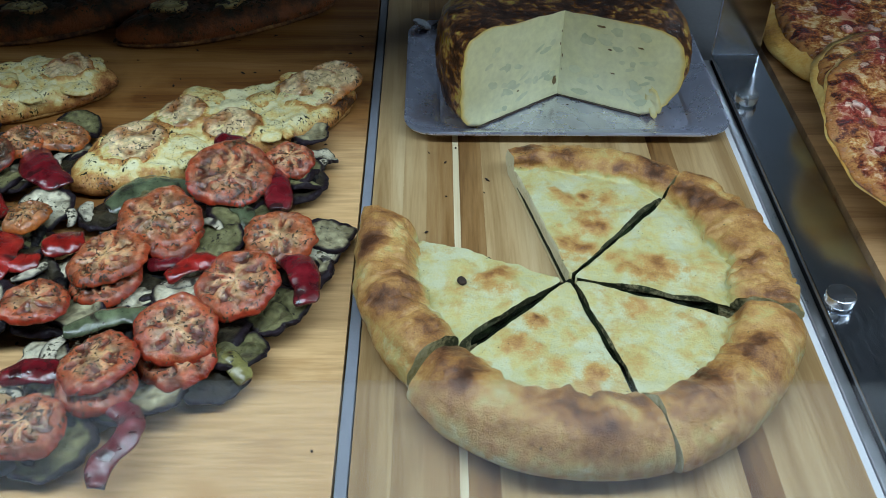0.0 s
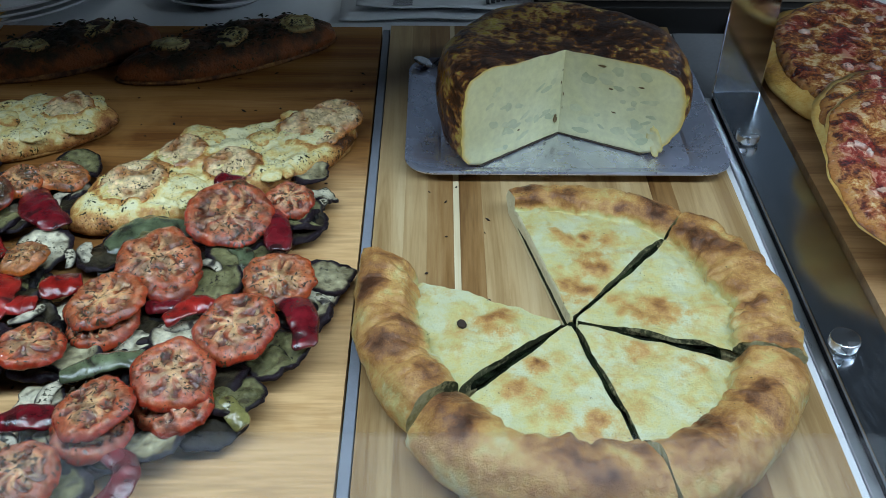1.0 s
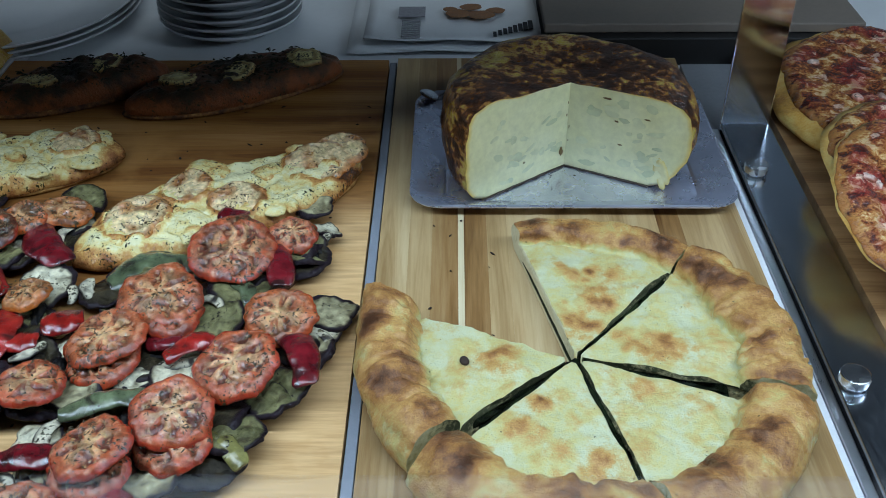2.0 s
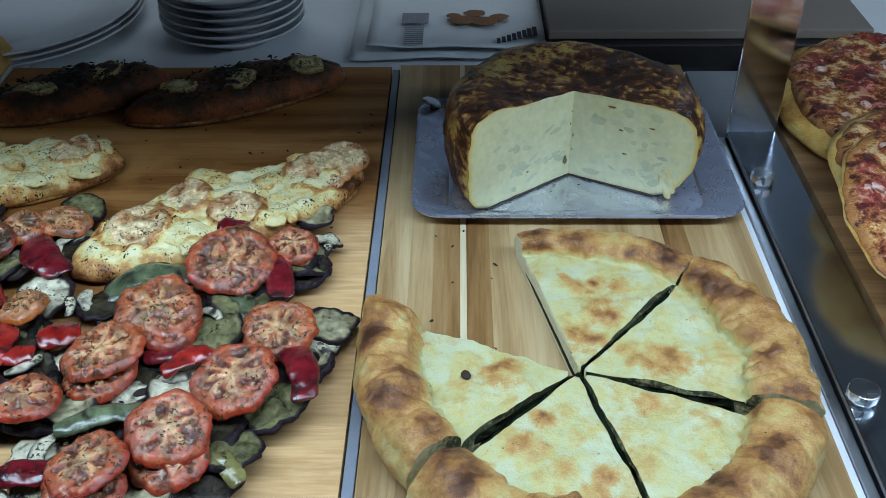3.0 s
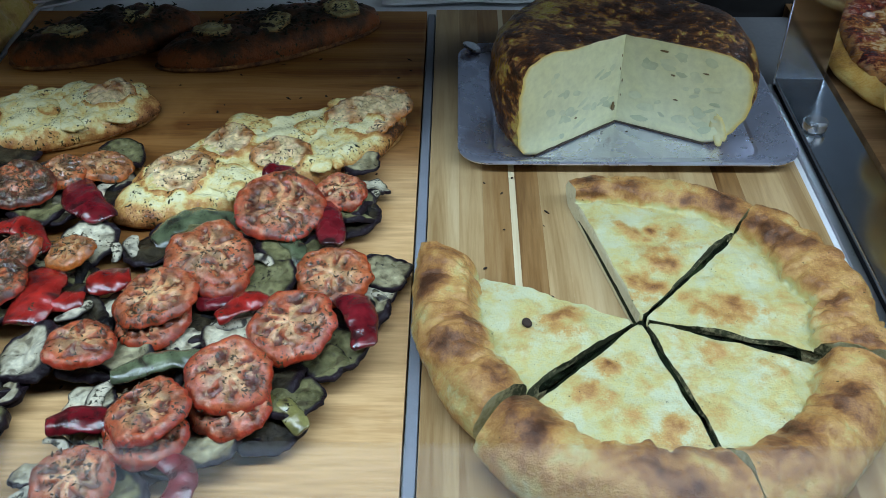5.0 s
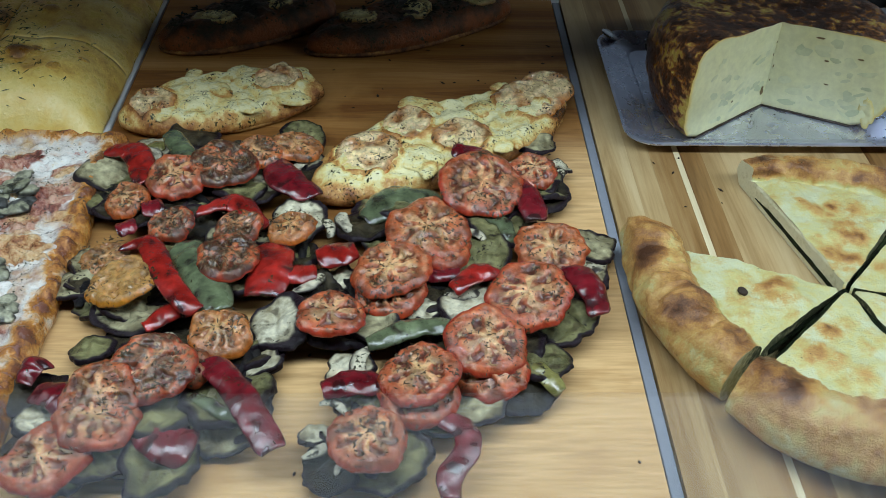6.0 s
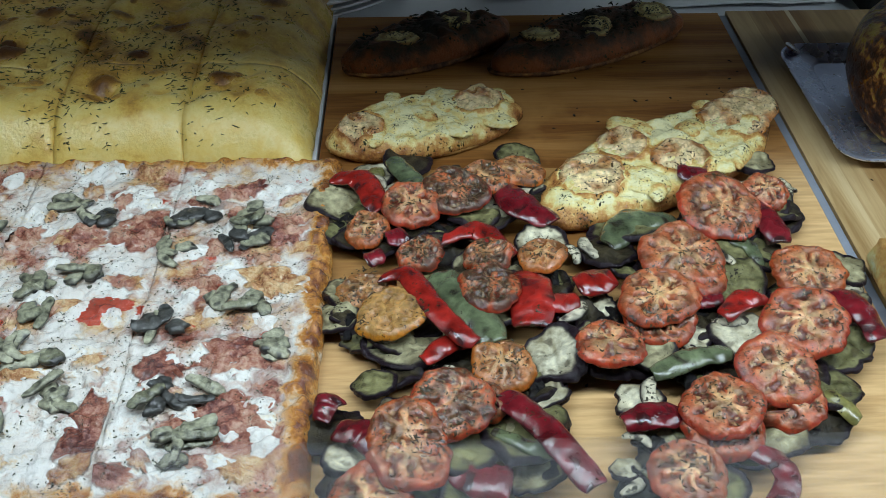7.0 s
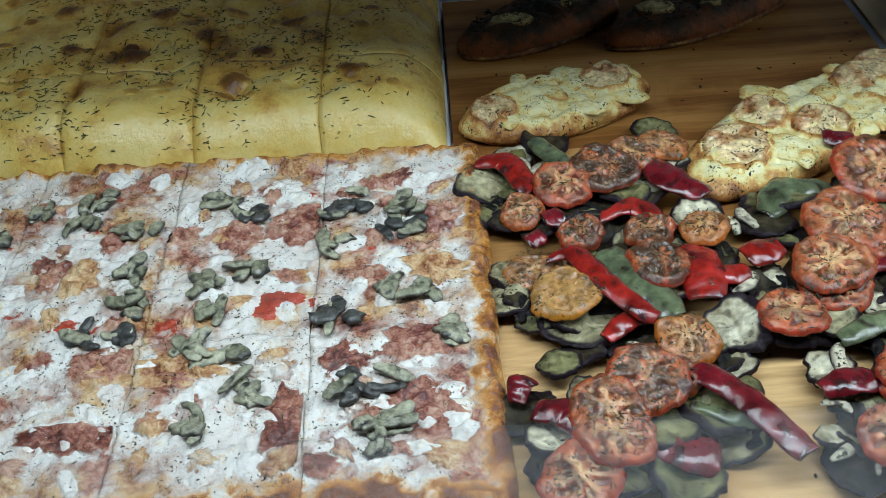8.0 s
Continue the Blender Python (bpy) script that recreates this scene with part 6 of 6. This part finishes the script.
def paper_sheet(name, x0, x1, y0, y1, z, rz, seed, label):
    rows = 16
    verts, faces = [], []
    for lay in (0.0, -0.0012):
        for j in range(rows + 1):
            for i in range(rows + 1):
                u, w = i / rows, j / rows
                x, y = x0 + (x1 - x0) * u, y0 + (y1 - y0) * w
                e = smooth(0.75, 1.0, max(abs(2 * u - 1), abs(2 * w - 1)))
                verts.append((x, y, z + lay + 0.005 * (0.5 + nz(x * 14 + seed, y * 14)) * e + 0.002 * nz(x * 40, y * 40, seed)))
    n = rows + 1
    for lay in (0, n * n):
        faces += [(lay + j * n + i, lay + j * n + i + 1, lay + (j + 1) * n + i + 1, lay + (j + 1) * n + i) for j in range(rows) for i in range(rows)]
    rim = [i for i in range(rows)] + [j * n + rows for j in range(rows)] + [rows * n + i for i in range(rows, 0, -1)] + [j * n for j in range(rows, 0, -1)]
    faces += [(rim[k], rim[(k + 1) % len(rim)], rim[(k + 1) % len(rim)] + n * n, rim[k] + n * n) for k in range(len(rim))]
    ob = thing(name, 0, 0, 0, label, "paper bag", "paper bags on the counter", rz)
    build("sheet", verts, faces, M_paper, ob)
    return ob


paper_sheet("paper_bag", -0.205, -0.005, 0.548, 0.80, COUNTER + 0.006, 0, 1, "crumpled white paper bag lying flat")
bag = paper_sheet("paper_bag", -0.185, 0.018, 0.556, 0.80, COUNTER + 0.016, 0, 2, "white printed paper bag on top of another")


def ink(name, x0, x1, y0, y1, mat, z=COUNTER + 0.0215, label=""):
    part(name, box_bm(x0, x1, y0, y1, z, z + 0.0008), mat, bag, label)


for k in range(9):
    ink("printed_line", -0.142, -0.120, 0.5575 + k * 0.0055, 0.5605 + k * 0.0055, M_greyink)
ink("printed_badge", -0.147, -0.115, 0.615, 0.645, M_greyink, label="grey printed badge")
for k, (x, y, r) in enumerate(((-0.075, 0.625, 0.016), (-0.048, 0.622, 0.017), (-0.030, 0.634, 0.012), (-0.060, 0.645, 0.013), (-0.085, 0.638, 0.009))):
    v, f, _ = disc(r, r * 0.75, 0.0008, k + 0.5, 24, 3, 0.2, 0.15)
    build("printed_picture", v, f, M_brownink, bag, "brown printed picture", m=pose(x, y, COUNTER + 0.0215))
for k in range(8):
    ink("printed_mark", -0.035 + 0.006 * k, -0.031 + 0.0062 * k, 0.560 + 0.003 * k, 0.572 + 0.0045 * k, M_blackink)

crate = thing("cardboard_box", 0.205, 0.66, COUNTER, "flat brown cardboard box with a dark front", "box")
# body in even near-black below the brown lid
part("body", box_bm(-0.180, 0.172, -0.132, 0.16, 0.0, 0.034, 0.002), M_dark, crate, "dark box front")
part("lid", box_bm(-0.184, 0.176, -0.120, 0.17, 0.0345, 0.046, 0.002), M_card, crate, "brown cardboard lid")

# ---------------------------------------------------------------- crumbs
def on_board(r):
    if r.random() < 0.75:
        return r.uniform(-0.56, -0.16), r.uniform(0.27, 0.40) if r.random() < 0.7 else r.uniform(-0.14, 0.3), 0.0009
    return r.uniform(-0.13, 0.16), r.uniform(-0.1, 0.22), 0.0009


scatter("burnt_crumbs", 110, 51, on_board, ((0.0012, 0.005), (0.001, 0.0026)), M_crumbs, "small burnt crumbs scattered on the boards", "crumbs")
scatter("tray_crumbs", 40, 52, lambda r: (r.uniform(-0.09, 0.14), r.uniform(0.24, 0.40), 0.0028), ((0.001, 0.003), (0.0008, 0.0018)), M_crumbs, "dark crumbs on the metal tray", "crumbs")


# ---------------------------------------------------------------- boards, plank by plank
def plank(x0, x1, y0, y1, z0, z1, mat, parent, name, worn_lit=None):
    nx, ny = max(2, int((x1 - x0) / 0.02)), max(2, int((y1 - y0) / 0.02))
    g = 0.00002
    if worn_lit is None:
        return part(name, box_bm(x0 + g, x1 - g, y0 + g, y1 - g, z0, z1, 0.0), mat, parent)
    verts = [(x0 + g + (x1 - x0 - 2 * g) * i / nx, y0 + g + (y1 - y0 - 2 * g) * j / ny, z1) for j in range(ny + 1) for i in range(nx + 1)]
    n = nx + 1
    faces = [(j * n + i, j * n + i + 1, (j + 1) * n + i + 1, (j + 1) * n + i) for j in range(ny) for i in range(nx)]
    rim = [i for i in range(nx)] + [j * n + nx for j in range(ny)] + [ny * n + i for i in range(nx, 0, -1)] + [j * n for j in range(ny, 0, -1)]
    prev = rim
    for dz, out in ((-0.0008, 0.0003), (z0 - z1, 0.0003)):
        start = len(verts)
        for q in rim:
            x, y, z = verts[q]
            verts.append((x, y, z1 + dz))
        ring = list(range(start, start + len(rim)))
        faces += [(prev[k], prev[(k + 1) % len(rim)], ring[(k + 1) % len(rim)], ring[k]) for k in range(len(rim))]
        prev = ring
    return build(name, verts, faces, mat, parent, flat=True, extra=[worn_lit(v[0], v[1]) for v in verts])


boardA = thing("pine_board", 0, 0, 0, "oiled pine serving board with worn edge and grease stains", "board")
edges = [-0.163, -0.147, -0.035, 0.090, 0.215, 0.345, 0.507]
# right edge worn pale; paleness towards the front is lamp light painted in
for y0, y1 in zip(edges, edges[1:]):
    plank(-0.572, -0.1525, y0, y1, COUNTER + 0.0003, 0.0, M_woodA, boardA, "plank", worn_lit=lambda x, y: max(smooth(-0.235, -0.17, x) * smooth(-0.16, -0.05, y) * (1 - smooth(0.17, 0.26, y)), 1.0 * (1 - smooth(-0.08, 0.14, y))))
boardB = thing("acacia_board", 0, 0, 0, "striped acacia serving board of narrow glued staves", "board")
edges = [(-0.1425, 0), (-0.118, 0), (-0.099, 1), (-0.0772, 2), (-0.0722, 1), (-0.053, 0), (-0.036, 0), (0.010, 0), (0.052, 0), (0.092, 1), (0.112, 0), (0.165, 0)]
for (x0, k), (x1, _) in zip(edges, edges[1:]):
    plank(x0, x1, -0.171, 0.511, COUNTER + 0.0003, 0.0, (M_woodB, M_woodBm, M_woodBs)[k], boardB, "stave")
boardC = thing("beech_board", 0, 0, 0, "brown wooden board under the ham pizzas", "board")
for y0, y1 in ((-0.171, -0.12), (-0.12, 0.05), (0.05, 0.22), (0.22, 0.40), (0.40, 0.565)):
    plank(0.237, 0.80, y0, y1, COUNTER + 0.0003, 0.0, M_woodC, boardC, "plank")
tagged(part("white_board", box_bm(-1.25, -0.5745, -0.171, 0.56, COUNTER + 0.0003, 0.0, 0.002), M_white), "white plastic board under the focaccia and pizza", "board")
